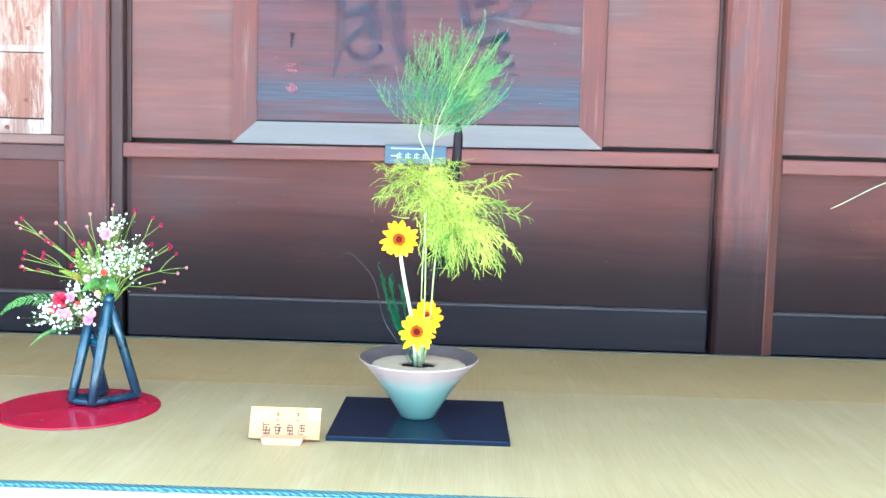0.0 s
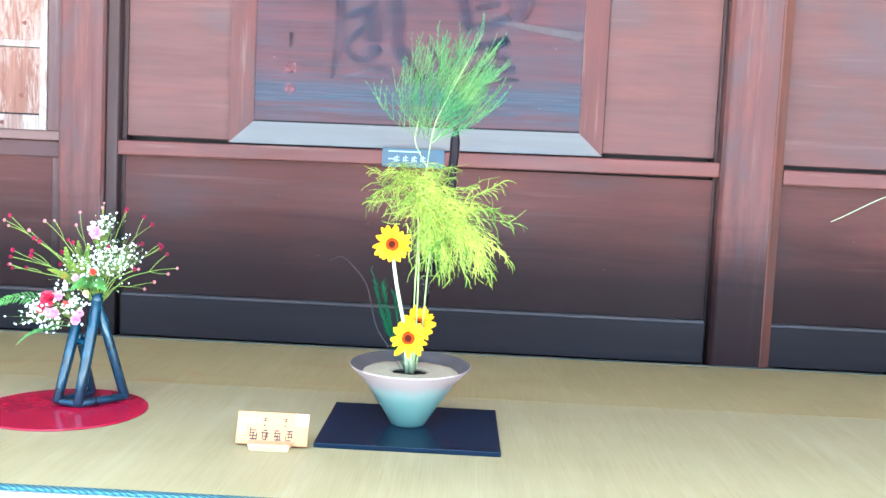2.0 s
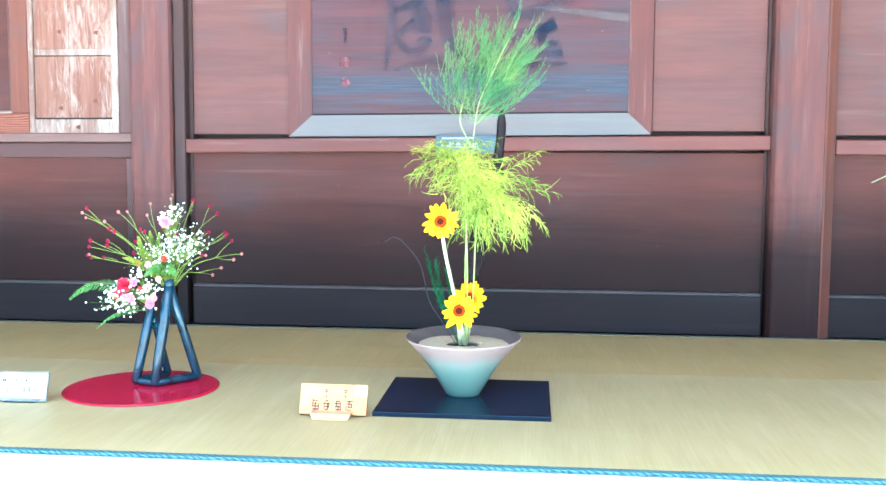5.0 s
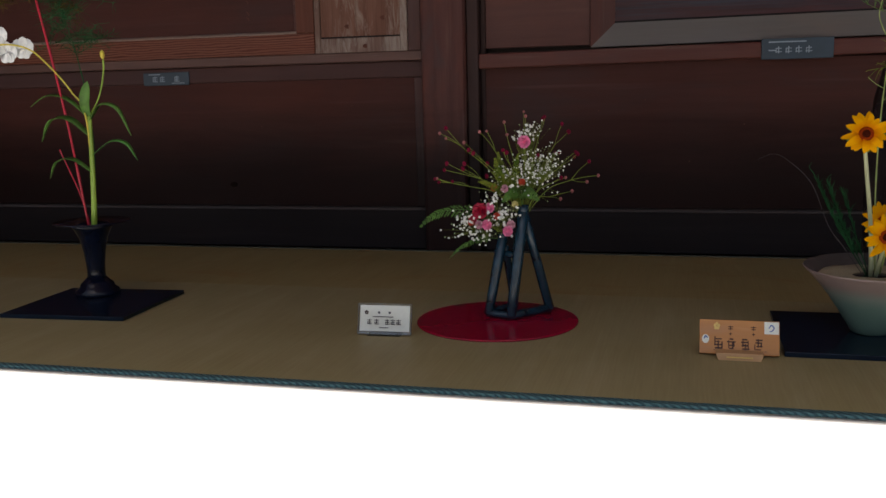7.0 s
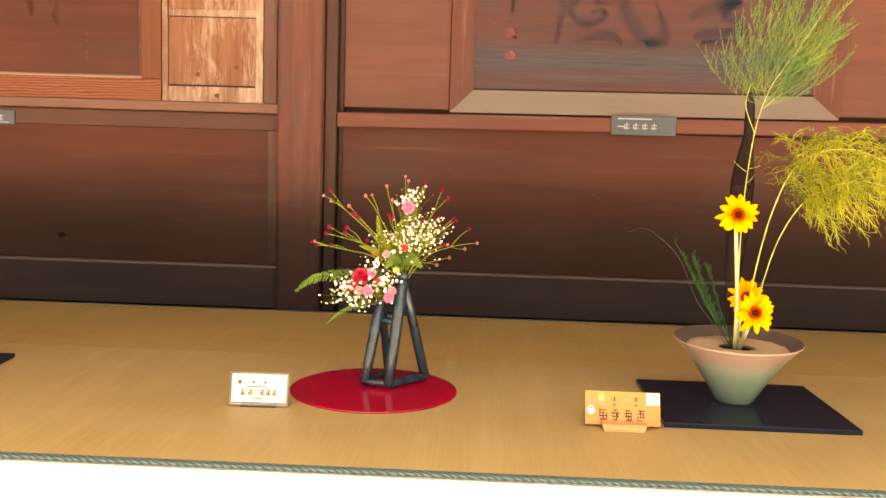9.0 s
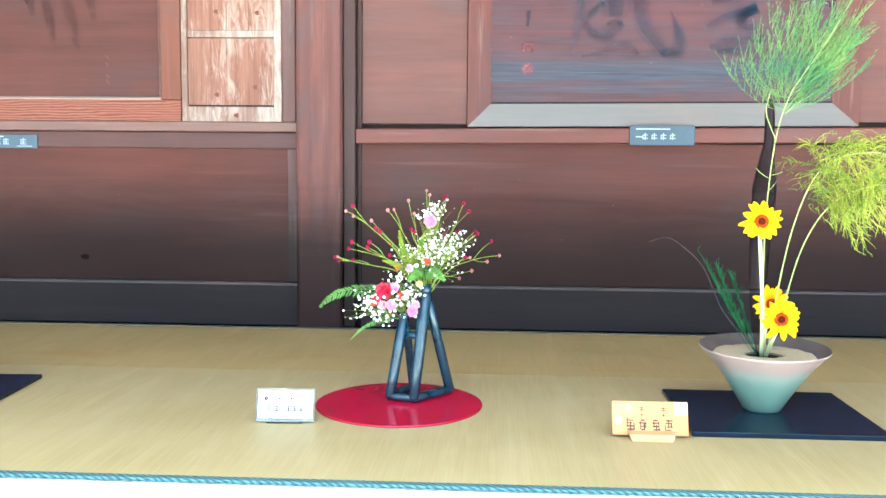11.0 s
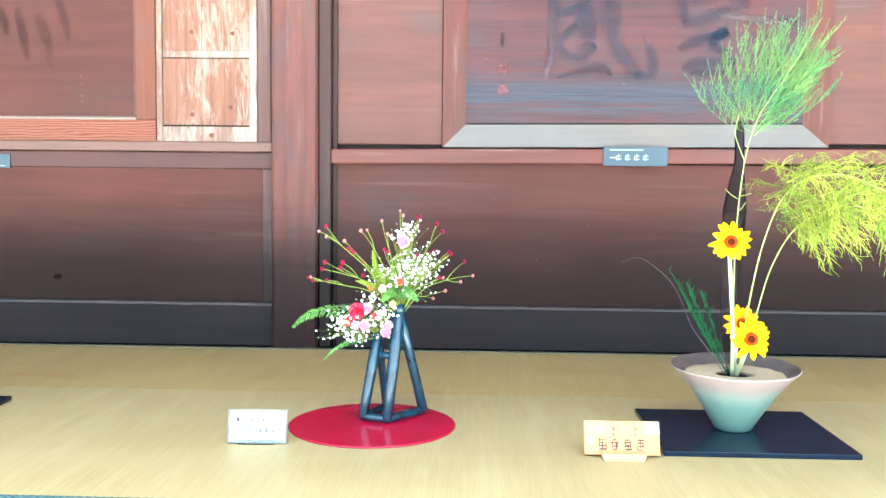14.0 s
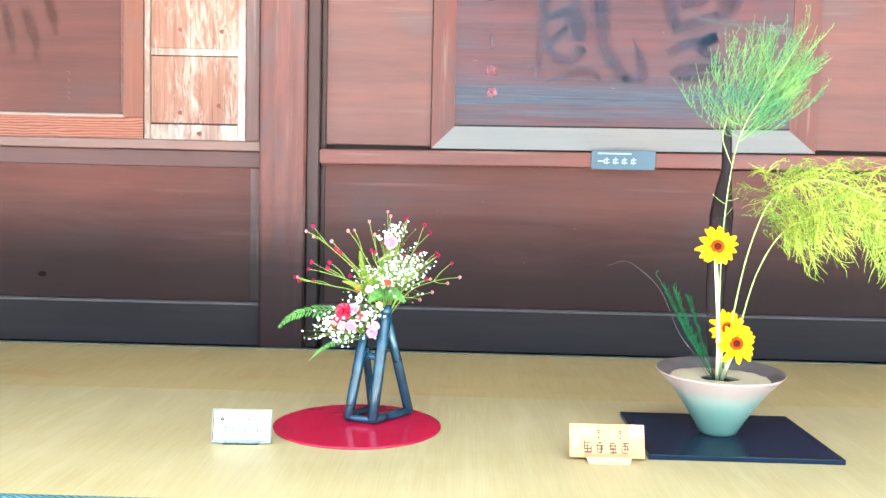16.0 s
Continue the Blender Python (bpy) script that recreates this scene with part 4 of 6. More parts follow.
def bowl():
    t = thing("flower_bowl", "sea-green glazed conical bowl with pinkish rim, filled with sand", "bowl", (-0.092, 2.65, 0.0133))
    prof = [(0.0, 0.0), (0.045, 0.0), (0.049, 0.003), (0.059, 0.021), (0.081, 0.058), (0.106, 0.097), (0.130, 0.130), (0.153, 0.157), (0.168, 0.1725), (0.1695, 0.175), (0.168, 0.177)]

    def settle(bm):
        """The rim is not quite level: a little lower at the front."""
        for v in bm.verts:
            v.co.z = 0.969 * v.co.z + 0.032 * v.co.y * v.co.z / 0.177
        return bm

    part("body", settle(lathe(prof, 72)), M["celadon"], t, smooth=True)
    part("inside", settle(lathe([(0.168, 0.177), (0.164, 0.1755), (0.148, 0.162), (0.132, 0.145), (0.110, 0.134)], 72)), M["bowl_inside"], t, "grey glazed inside", smooth=True)
    bm = bmesh.new()
    rng = random.Random(3)
    rings = []
    for r in (0.048, 0.053, 0.061, 0.077, 0.096, 0.112, 0.130, 0.136):
        ring = []
        for k in range(56):
            a = 2 * math.pi * k / 56
            rr = r * (1 + 0.05 * noise.noise(Vector((math.cos(a) * 2, math.sin(a) * 2, r * 9)))) if r < 0.12 else r
            z = 0.151 + 0.0035 * noise.noise(Vector((rr * math.cos(a) * 45, rr * math.sin(a) * 45, 0.5))) - (0.008 if r < 0.050 else 0.0) - (0.010 if r > 0.132 else 0)
            ring.append(bm.verts.new((rr * math.cos(a), rr * math.sin(a), z)))
        rings.append(ring)
    for a, c in zip(rings, rings[1:]):
        for k in range(56):
            bm.faces.new((a[k], a[(k + 1) % 56], c[(k + 1) % 56], c[k]))
    part("sand", bm, M["sand"], t, "beige sand", smooth=True)
    part("water", lathe([(0.0, 0.1460), (0.052, 0.1460), (0.052, 0.143), (0, 0.143)], 32), M["water"], t, "dark water round the stems")
    return t


bowl()


def loop_vase():
    t = thing("loop_vase", "navy cast vase of two joined triangular loops on the red board", "vase", (0, 0, 0.0065))
    r = 0.0125

    def leg(name, a, c, r0, r1):
        a, c = Vector(a), Vector(c)
        d = (c - a).normalized()
        pts = [a - d * 0.004, a, a + (c - a) * 0.33, a + (c - a) * 0.66, c, c + d * 0.003]
        rr = [r0 * 0.8, r0, r0 + (r1 - r0) * 0.33, r0 + (r1 - r0) * 0.66, r1, r1 * 0.8]
        part(name, tube(pts, rr, 14), M["navy"], t, smooth=True)

    L, F, R, B = (-1.100, 2.676, r), (-1.031, 2.656, r), (-0.938, 2.766, r), (-1.046, 2.795, r)
    T, S = (-1.004, 2.712, 0.300), (-1.066, 2.718, 0.224)
    leg("leg", F, T, 0.0145, 0.0175)
    leg("leg", R, (-1.000, 2.716, 0.285), 0.014, 0.0135)
    leg("leg", L, S, 0.0135, 0.0160)
    leg("leg", B, (-1.060, 2.724, 0.200), 0.012, 0.0115)
    leg("foot_bar", F, R, 0.0125, 0.0125)
    leg("foot_bar", L, B, 0.012, 0.012)
    leg("link", (-1.056, 2.722, 0.178), (-1.020, 2.702, 0.178), 0.0105, 0.0105)
    leg("link", L, F, 0.010, 0.010)
    part("mouth", tube([(-1.0045, 2.712, 0.292), (-1.004, 2.713, 0.322), (-1.004, 2.713, 0.3225), (-1.004, 2.713, 0.312)], [0.0168, 0.0168, 0.013, 0.012], 16), M["navy"], t, smooth=True)
    part("mouth", tube([(-1.066, 2.718, 0.217), (-1.0655, 2.718, 0.243), (-1.0655, 2.718, 0.2435), (-1.0655, 2.718, 0.235)], [0.0152, 0.0152, 0.0115, 0.011], 16), M["navy"], t, smooth=True)
    return t


loop_vase()


def dark_vase():
    t = thing("footed_vase", "dark blue glazed slender footed vase with a broad flat rim", "vase", (-2.446, 2.765, 0.0132))
    part("foot", lathe([(0, 0), (0.068, 0), (0.072, 0.004), (0.070, 0.016), (0.056, 0.026), (0.052, 0.038), (0.040, 0.048), (0.033, 0.056), (0, 0.054)], 48), M["dark_vase"], t, smooth=True)
    part("body", lathe([(0, 0.050), (0.032, 0.050), (0.029, 0.070), (0.030, 0.100), (0.035, 0.145), (0.045, 0.190), (0.060, 0.222), (0.070, 0.236), (0.050, 0.234), (0.034, 0.190), (0, 0.180)], 48), M["dark_vase"], t, smooth=True)
    part("rim", lathe([(0.066, 0.234), (0.118, 0.241), (0.122, 0.243), (0.120, 0.2455), (0.060, 0.240), (0.050, 0.236)], 64), M["dark_vase"], t, "broad flat rim", smooth=True)
    return t


dark_vase()


# ---------------------------------------------------------------- sign and cards
def wooden_sign():
    t = thing("wooden_name_sign", "small wooden name sign with brown brush lettering on a wooden foot", "sign", (-0.4275, 2.404, 0))
    tilt = pose(0, 0, 0.005, -22) @ Matrix.Diagonal((1, 1, 1.26, 1))
    plate = part("plate", box(-0.0925, 0.0925, -0.005, 0.005, 0, 0.066, 0.001), M["sign_wood"], t, m=tilt)
    foot = box(-0.055, 0.055, -0.038, 0.030, 0, 0.017, 0.0012)
    for v in foot.verts:
        if v.co.z < 0.006:
            v.co.x *= 0.90
    for v in foot.verts:
        if v.co.y < 0 and v.co.z > 0.006:
            v.co.y += 0.004
    part("foot", foot, M["sign_foot"], t, "pale wooden foot")
    rng = random.Random(17)
    for c in (-0.049, -0.018, 0.014, 0.044):
        bm = bmesh.new()
        for lo in (0.0095, 0.0160, 0.0225, 0.0275):
            a, b_, th = rng.uniform(-0.0105, -0.004), rng.uniform(0.004, 0.0105), rng.uniform(0.0018, 0.0032)
            box(c + a, c + b_, -0.0056, -0.005, lo, lo + th, 0, 1, bm)
        for a in (rng.uniform(-0.0105, -0.006), rng.uniform(-0.002, 0.002), rng.uniform(0.004, 0.009)):
            lo = rng.uniform(0.0085, 0.016)
            box(c + a, c + a + rng.uniform(0.0020, 0.0032), -0.0058, -0.005, lo, lo + rng.uniform(0.009, 0.018), 0, 1, bm)
        part("lettering", bm, M["sign_ink"], plate)
    for c in (-0.020, 0.033):
        bm = bmesh.new()
        for lo, hi, w in ((0.048, 0.0495, 0.005), (0.052, 0.0535, 0.006), (0.0465, 0.055, 0.001), (0.0385, 0.040, 0.0035), (0.0365, 0.042, 0.0008)):
            box(c - w, c + w, -0.0056, -0.005, lo, hi, 0, 1, bm)
        part("lettering", bm, M["sign_ink"], plate)
    part("rule", box(-0.06, 0.065, -0.0055, -0.005, 0.0068, 0.0074), M["sign_ink"], plate)
    part("sticker", box(0.058, 0.091, -0.0056, -0.005, 0.041, 0.0645), M["paper"], plate, "white square sticker with a blue mark")
    ring = ribbon([(0.068, 0.052), (0.074, 0.058), (0.080, 0.053), (0.075, 0.047), (0.069, 0.046)], [0.002, 0.003, 0.003, 0.0025, 0.001], -0.0057, t=0.0004)
    part("mark", ring, M["blue_print"], plate)
    rnd = bmesh.new()
    bmesh.ops.create_cone(rnd, cap_ends=True, segments=24, radius1=0.0085, radius2=0.0085, depth=0.0008, matrix=Matrix.LocRotScale((-0.078, -0.0054, 0.028), Euler((math.pi / 2, 0, 0)), (1, 1, 1)))
    part("sticker", rnd, M["paper"], plate, "round white sticker with a dark emblem")
    part("mark", ribbon([(-0.082, 0.028), (-0.078, 0.033), (-0.073, 0.030)], [0.002, 0.005, 0.002], -0.0058, t=0.0003), M["blue_print"], plate)
    flower = bmesh.new()
    for k in range(5):
        a = 2 * math.pi * k / 5
        bmesh.ops.create_cone(flower, cap_ends=True, segments=10, radius1=0.0034, radius2=0.0034, depth=0.0006, matrix=Matrix.LocRotScale((-0.052 + 0.0045 * math.sin(a), -0.0053, 0.0535 + 0.0045 * math.cos(a)), Euler((math.pi / 2, 0, 0)), (1, 1, 1)))
    part("mark", flower, M["gold"], plate)
    part("lettering", box(-0.03, 0.03, -0.0390, -0.0345, 0.0072, 0.0096), M["gold"], t)
    return t


wooden_sign()


def card_stand(x, y, rz, coloured=False):
    t = thing("card_stand", "white name card with small print in a clear acrylic stand", "card stand", (x, y, 0), "card stands", rz=rz)
    tilt = pose(0, 0, 0.006, -16)
    w, h = 0.142, 0.076
    part("card", box(-w / 2 + 0.001, w / 2 - 0.001, -0.0006, 0.0006, 0.0045, h - 0.001), M["paper"], t, m=tilt)
    bm = box(-w / 2 - 0.003, w / 2 + 0.003, 0.0012, 0.0042, -0.003, h + 0.003, 0.0006)
    box(-w / 2 - 0.003, w / 2 + 0.003, -0.004, 0.0010, -0.003, 0.0035, 0.0006, 1, bm)
    g = part("acrylic_sleeve", bm, M["acrylic"], t, "clear acrylic sleeve", m=tilt)
    g.visible_shadow = False
    b2 = part("acrylic_foot", prism([(-0.010, 0), (0.055, 0), (0.055, 0.0025), (-0.010, 0.0025)], -0.045, 0.045), M["acrylic"], t)
    b2.visible_shadow = False
    for x0, x1, z0, z1 in ((w / 2 + 0.0032, w / 2 + 0.0042, -0.003, h + 0.003), (-w / 2 - 0.0042, -w / 2 - 0.0032, -0.003, h + 0.003), (-w / 2 - 0.003, w / 2 + 0.003, h + 0.0032, h + 0.0040), (-w / 2 - 0.003, w / 2 + 0.003, -0.0042, -0.0032)):
        part("sleeve_edge", box(x0, x1, -0.004, 0.0042, z0, z1), M["acrylic_edge"], t, "frosted edge of the sleeve", m=tilt)
    card = t.children[0]
    if coloured:
        part("print", box(-0.05, 0.055, -0.0010, -0.0006, 0.012, 0.045), M["sky_print"], card)
        part("print", box(0.030, 0.062, -0.0010, -0.0006, 0.056, 0.070), M["paper_ink"], card)
        return t
    for c in (-0.040, -0.020, 0.010, 0.026, 0.042):
        bm = bmesh.new()
        for a, b_, lo, hi in ((-0.0065, 0.0065, 0.0405, 0.0424), (-0.0055, 0.0055, 0.0352, 0.0370), (-0.006, 0.0065, 0.0300, 0.0320), (-0.0011, 0.0011, 0.0295, 0.0445), (-0.006, -0.0040, 0.030, 0.037)):
            box(c + a, c + b_, -0.0010, -0.0006, lo, hi, 0, 1, bm)
        part("lettering", bm, M["paper_ink"], card)
    part("lettering", box(-0.03, 0.028, -0.0010, -0.0006, 0.050, 0.0525), M["paper_ink"], card)
    part("lettering", box(-0.014, 0.012, -0.0010, -0.0006, 0.020, 0.022), M["paper_ink"], card)
    for c in (-0.012, 0.018):
        part("lettering", box(c - 0.003, c + 0.003, -0.0010, -0.0006, 0.060, 0.066), M["paper_ink"], card)
    mark = bmesh.new()
    for k in range(5):
        a = 2 * math.pi * k / 5
        bmesh.ops.create_cone(mark, cap_ends=True, segments=8, radius1=0.0026, radius2=0.0026, depth=0.0004, matrix=Matrix.LocRotScale((-0.047 + 0.0035 * math.sin(a), -0.0008, 0.063 + 0.0035 * math.cos(a)), Euler((math.pi / 2, 0, 0)), (1, 1, 1)))
    part("mark", mark, M["sign_ink"], card)
    return t


card_stand(-1.345, 2.457, 2.0)
card_stand(-2.745, 2.50, 3.0, True)


# ---------------------------------------------------------------- flowers in the sea-green bowl
WATER = Vector((-0.092, 2.65, 0.172))


def sunflower(head, face, stem, size, seed, group="sunflowers in the bowl"):
    """A sunflower: petals in two rings round a dark heart, sepals behind, a pale stem."""
    rng = random.Random(seed)
    head, face = Vector(head), Vector(face).normalized()
    turn = face.to_track_quat("Z", "Y").to_matrix().to_4x4()
    t = thing("sunflower", "yellow sunflower with a dark brown heart and a pale stem", "sunflower", tuple(head), group)
    m0 = turn
    shapes = []
    for k in range(3):
        bm = bmesh.new()
        L, W = size * (1.02 - 0.07 * k), size * 0.36
        rows = []
        for i, (f, w, z) in enumerate(((0.24, 0.55, 0.0), (0.42, 0.90, 0.05), (0.58, 1.0, 0.07), (0.74, 0.86, 0.03), (0.90, 0.55, -0.02), (1.0, 0.12, -0.06))):
            y = L * f
            rows.append([bm.verts.new((-W / 2 * w, y, z * L + 0.06 * W * w)), bm.verts.new((0, y, z * L - 0.03 * W)), bm.verts.new((W / 2 * w, y, z * L + 0.06 * W * w))])
        for a, c in zip(rows, rows[1:]):
            for q in range(2):
                bm.faces.new((a[q], a[q + 1], c[q + 1], c[q]))
        shapes.append(finish(bm, "petal", M["sun_petal"], True))
    for ring, n in enumerate((12, 9)):
        for k in range(n):
            a = 360 / n * (k + 0.5 * ring) + rng.uniform(-9, 9)
            ob = new("petal", rng.choice(shapes))
            ob.parent = t
            ob.matrix_basis = m0 @ pose(0, 0, -0.002 * ring, 0, 0, a) @ pose(0, 0, 0, rng.uniform(-12, 16) - 6 * ring, rng.uniform(-22, 22), 0) @ Matrix.Diagonal((rng.uniform(0.8, 1.12), rng.uniform(0.88, 1.08), 1, 1))
    r = size * 0.29
    part("ring", lathe([(r * 1.1, -0.003), (r * 1.08, 0.004), (r * 0.85, 0.007), (r * 0.62, 0.005), (0, 0.003)], 28), M["sun_ring"], t, "orange-brown ring of florets", True, m0)
    part("heart", lathe([(r * 0.60, 0.004), (r * 0.54, 0.008), (r * 0.27, 0.007), (0, 0.005)], 24), M["sun_heart"], t, "dark brown heart", True, m0)
    bm = bmesh.new()
    for k in range(9):
        a = 2 * math.pi * k / 9
        u = Vector((math.cos(a), math.sin(a), 0))
        line = [u * 0.008 + Vector((0, 0, -0.012)), u * 0.020 + Vector((0, 0, -0.008)), u * 0.034 + Vector((0, 0, -0.006)), u * 0.044 + Vector((0, 0, -0.010))]
        blade(line, [0.010, 0.012, 0.009, 0.002], bm, Vector((-math.sin(a), math.cos(a), 0)))
    part("sepals", bm, M["sepal"], t, "pale green sepals", m=m0)
    neck = -face * 0.014
    line = arc([neck, neck + Vector((0, 0.004, -0.02))] + [Vector(p) - head for p in stem], 6)
    part("stem", tube(line, [0.0042 + 0.0012 * i / len(line) for i in range(len(line))], 8), M["stem_white"], t, "pale greenish-white stem", True)
    return t


sunflower((-0.148, 2.522, 0.526), (-0.06, -1, 0.14), [(-0.135, 2.560, 0.42), (-0.112, 2.610, 0.29), (-0.100, 2.645, 0.160)], 0.053, 1)
sunflower((-0.094, 2.508, 0.281), (0.02, -1, 0.12), [(-0.092, 2.545, 0.245), (-0.090, 2.600, 0.20), (-0.088, 2.645, 0.160)], 0.054, 2)
sunflower((-0.075, 2.650, 0.297), (-0.10, -1, 0.16), [(-0.076, 2.676, 0.26), (-0.084, 2.680, 0.21), (-0.088, 2.672, 0.150)], 0.053, 3)


def stem_with_nodes(points, r0, r1, t, mat, name="stem", seed=0):
    rng = random.Random(seed)
    line = arc(points, 12)
    n = len(line)
    rr = [(r0 + (r1 - r0) * i / (n - 1)) * (1.35 if i % 6 == 3 else 1.0) for i in range(n)]
    part(name, tube(line, rr, 7), M[mat], t, smooth=True)
    return line


def upper_plume():
    """Upright asparagus plume: a main stem with many side twigs that sweep upwards."""
    t = thing("asparagus_plume", "feathery blue-green asparagus plume on a long thin stem", "foliage")
    main = stem_with_nodes([(-0.088, 2.66, 0.165), (-0.091, 2.688, 0.36), (-0.086, 2.70, 0.56), (-0.072, 2.69, 0.74), (-0.056, 2.645, 0.843), (-0.032, 2.61, 0.90), (0.010, 2.57, 0.98), (0.062, 2.55, 1.085)], 0.0019, 0.0004, t, "stem_pale", seed=4)
    rng = random.Random(11)
    lines, fuzz = [], []
    top = [p for p in main if p.z > 0.805]

    def finger(p, way, length):
        """A thin upright finger with short needles pressed along it."""
        f = hair(rng, p, way, length, -0.25, 0.16, 5)
        lines.append(f)
        for a, c in zip(f, f[1:]):
            d = (c - a).normalized()
            for s in range(2):
                w = d + Vector((rng.gauss(0, 0.40), rng.gauss(0, 0.40), rng.gauss(0.05, 0.35)))
                fuzz.append(hair(rng, a + (c - a) * rng.random(), w, rng.uniform(0.006, 0.013), -0.2, 0.2, 2))

    for k in range(35):
        f = (k / 35) ** 1.6
        p = top[min(len(top) - 1, int(0.62 * f * len(top)))]
        lean = (-1.36 + 3.12 * ((k * 0.618) % 1.0)) * (1.0 - 0.30 * f)
        depth = rng.uniform(-0.75, 0.75)
        way = Vector((math.sin(lean) * (1.25 if lean > 0 else 0.95) + 0.22, depth, math.cos(lean) * (0.45 + 0.5 * f) + 0.0))
        branch = hair(rng, p, way, rng.uniform(0.13, 0.215) * (1.0 - 0.35 * f), -0.85, 0.18, 9)
        lines.append(branch)
        for i, q in enumerate(branch[1:]):
            d = (branch[min(i + 2, 9)] - branch[i]).normalized()
            for s in range(2 if i % 2 else 1):
                w = d * 0.62 + Vector((0.44 + rng.gauss(0, 0.26), rng.gauss(0, 0.32), 0.42 + rng.gauss(0, 0.18)))
                finger(q, w, rng.uniform(0.045, 0.090))
        finger(branch[-1], d + Vector((0.3, 0, 0.2)), rng.uniform(0.05, 0.08))
    for k in range(9):
        p = top[int((0.08 + 0.055 * k) * len(top))]
        lean = 0.75 + 0.09 * k
        branch = hair(rng, p, (math.sin(lean), rng.uniform(-0.4, 0.4), math.cos(lean) * 0.8 + 0.15), rng.uniform(0.17, 0.22) - 0.010 * k, -0.45, 0.12, 9)
        lines.append(branch)
        for i, q in enumerate(branch[2:]):
            finger(q, (0.75 + rng.gauss(0, 0.2), rng.gauss(0, 0.3), 0.55 + rng.gauss(0, 0.15)), rng.uniform(0.045, 0.085))
    for k in range(7):
        finger(main[-1 - 2 * k], (0.45 + rng.gauss(0, 0.3), rng.gauss(0, 0.3), 0.9), rng.uniform(0.05, 0.09))
    for k in range(5):
        w = Vector((-1, rng.uniform(-0.5, 0.5), -0.15 + 0.2 * rng.random()))
        lines.append(hair(rng, (-0.065, 2.625, 0.84), w, rng.uniform(0.14, 0.19), -1.5, 0.2, 8))
    lines += fuzz
    me = strands(rng, lines, 0.00078, M["plume"])
    ob = new("foliage", me)
    ob.parent = t
    tagged(ob, "fine blue-green needles")
    side = arc([(-0.073, 2.69, 0.735), (-0.095, 2.675, 0.775), (-0.108, 2.665, 0.81), (-0.100, 2.66, 0.86)], 5)
    part("twig", tube(side, 0.0012, 5), M["stem_pale"], t)
    for q, w in (((-0.080, 2.695, 0.64), (0.8, -0.2, 0.1)), ((-0.083, 2.70, 0.60), (0.9, -0.1, 0.35)), ((-0.062, 2.66, 0.80), (0.7, 0, 0.5)), ((-0.081, 2.695, 0.63), (-0.9, 0, 0.3))):
        part("twig", tube(hair(rng, q, w, rng.uniform(0.03, 0.05), -0.6, 0.4, 5), 0.0007, 4), M["stem_pale"], t)
    return t


upper_plume()


def yellow_plume():
    """Two arching stems that reach forwards over the mat, with a mane of drooping yellow-green hairs."""
    t = thing("asparagus_plume", "feathery yellow-green asparagus plume arching forwards over the mat", "foliage")
    s1 = stem_with_nodes([(-0.084, 2.645, 0.165), (-0.078, 2.60, 0.34), (-0.076, 2.49, 0.53), (-0.078, 2.31, 0.660), (-0.066, 2.06, 0.695), (-0.034, 1.86, 0.655)], 0.0022, 0.0006, t, "stem_pale", seed=5)
    s2 = stem_with_nodes([(-0.078, 2.650, 0.165), (-0.062, 2.60, 0.30), (-0.050, 2.50, 0.47), (-0.035, 2.34, 0.585), (-0.012, 2.10, 0.630), (0.018, 1.89, 0.592)], 0.0021, 0.0006, t, "stem_pale", seed=6)
    rng = random.Random(21)
    lines = []
    for main, lo, n, lean in ((s1, 2.44, 100, -0.02), (s2, 2.40, 112, 0.40)):
        top = [p for p in main if p.y < lo]
        for k in range(n):
            f = rng.random()
            p = top[min(len(top) - 1, int(f * len(top)))]
            a = rng.uniform(0, 2 * math.pi)
            way = Vector((0.72 * math.cos(a) + 0.85 * lean, -0.62 + 0.28 * rng.gauss(0, 1), 0.60 * math.sin(a) + 0.09))
            twig = hair(rng, p, way, rng.uniform(0.07, 0.16), rng.uniform(0.3, 1.2), 0.6, 8)
            lines.append(twig)
            for j, q in enumerate(twig[1:]):
                d = (twig[min(j + 2, 8)] - twig[j]).normalized()
                for s in range(2):
                    w = d * 1.2 + Vector((rng.gauss(0.05, 0.50), rng.gauss(-0.1, 0.35), rng.gauss(0.06, 0.50)))
                    lines.append(hair(rng, q, w, rng.uniform(0.016, 0.052), 1.1, 1.1, 5))
    for k in range(7):
        p = s2[-1 - k * 4]
        lines.append(hair(rng, p, (0.4, -0.2, -0.5), rng.uniform(0.08, 0.14), 1.0, 0.7, 8))
    for k, w in enumerate(((0.5, 0.1, 0.9), (0.75, -0.1, 0.7), (0.25, 0, 1.0), (0.9, 0.1, 0.45))):
        lines.append(hair(rng, s1[-14 + 3 * k], w, 0.12, 0.5, 0.5, 8))
    lines = [ln for ln in lines if not any(q.z < 0.486 - 0.105 * (q.y - 1.95) for q in ln)]
    # the hairs stay clear of the upper sunflower
    lines = [ln for ln in lines if not any(q.x < -0.068 and q.z < 0.610 for q in ln)]
    # a flat crown, cut off slantwise below and at the tips
    lines = [ln for ln in lines if not any(q.z > 0.742 or q.z < 0.592 - 0.82 * (q.x + 0.173 + 0.3 * (2.2 - q.y)) or q.x < -0.20 + 0.1 * (2.2 - q.y) for q in ln)]
    ob = new("foliage", strands(rng, lines, 0.00080, M["plume_yellow"]))
    ob.parent = t
    tagged(ob, "fine yellow-green needles")
    return t


yellow_plume()


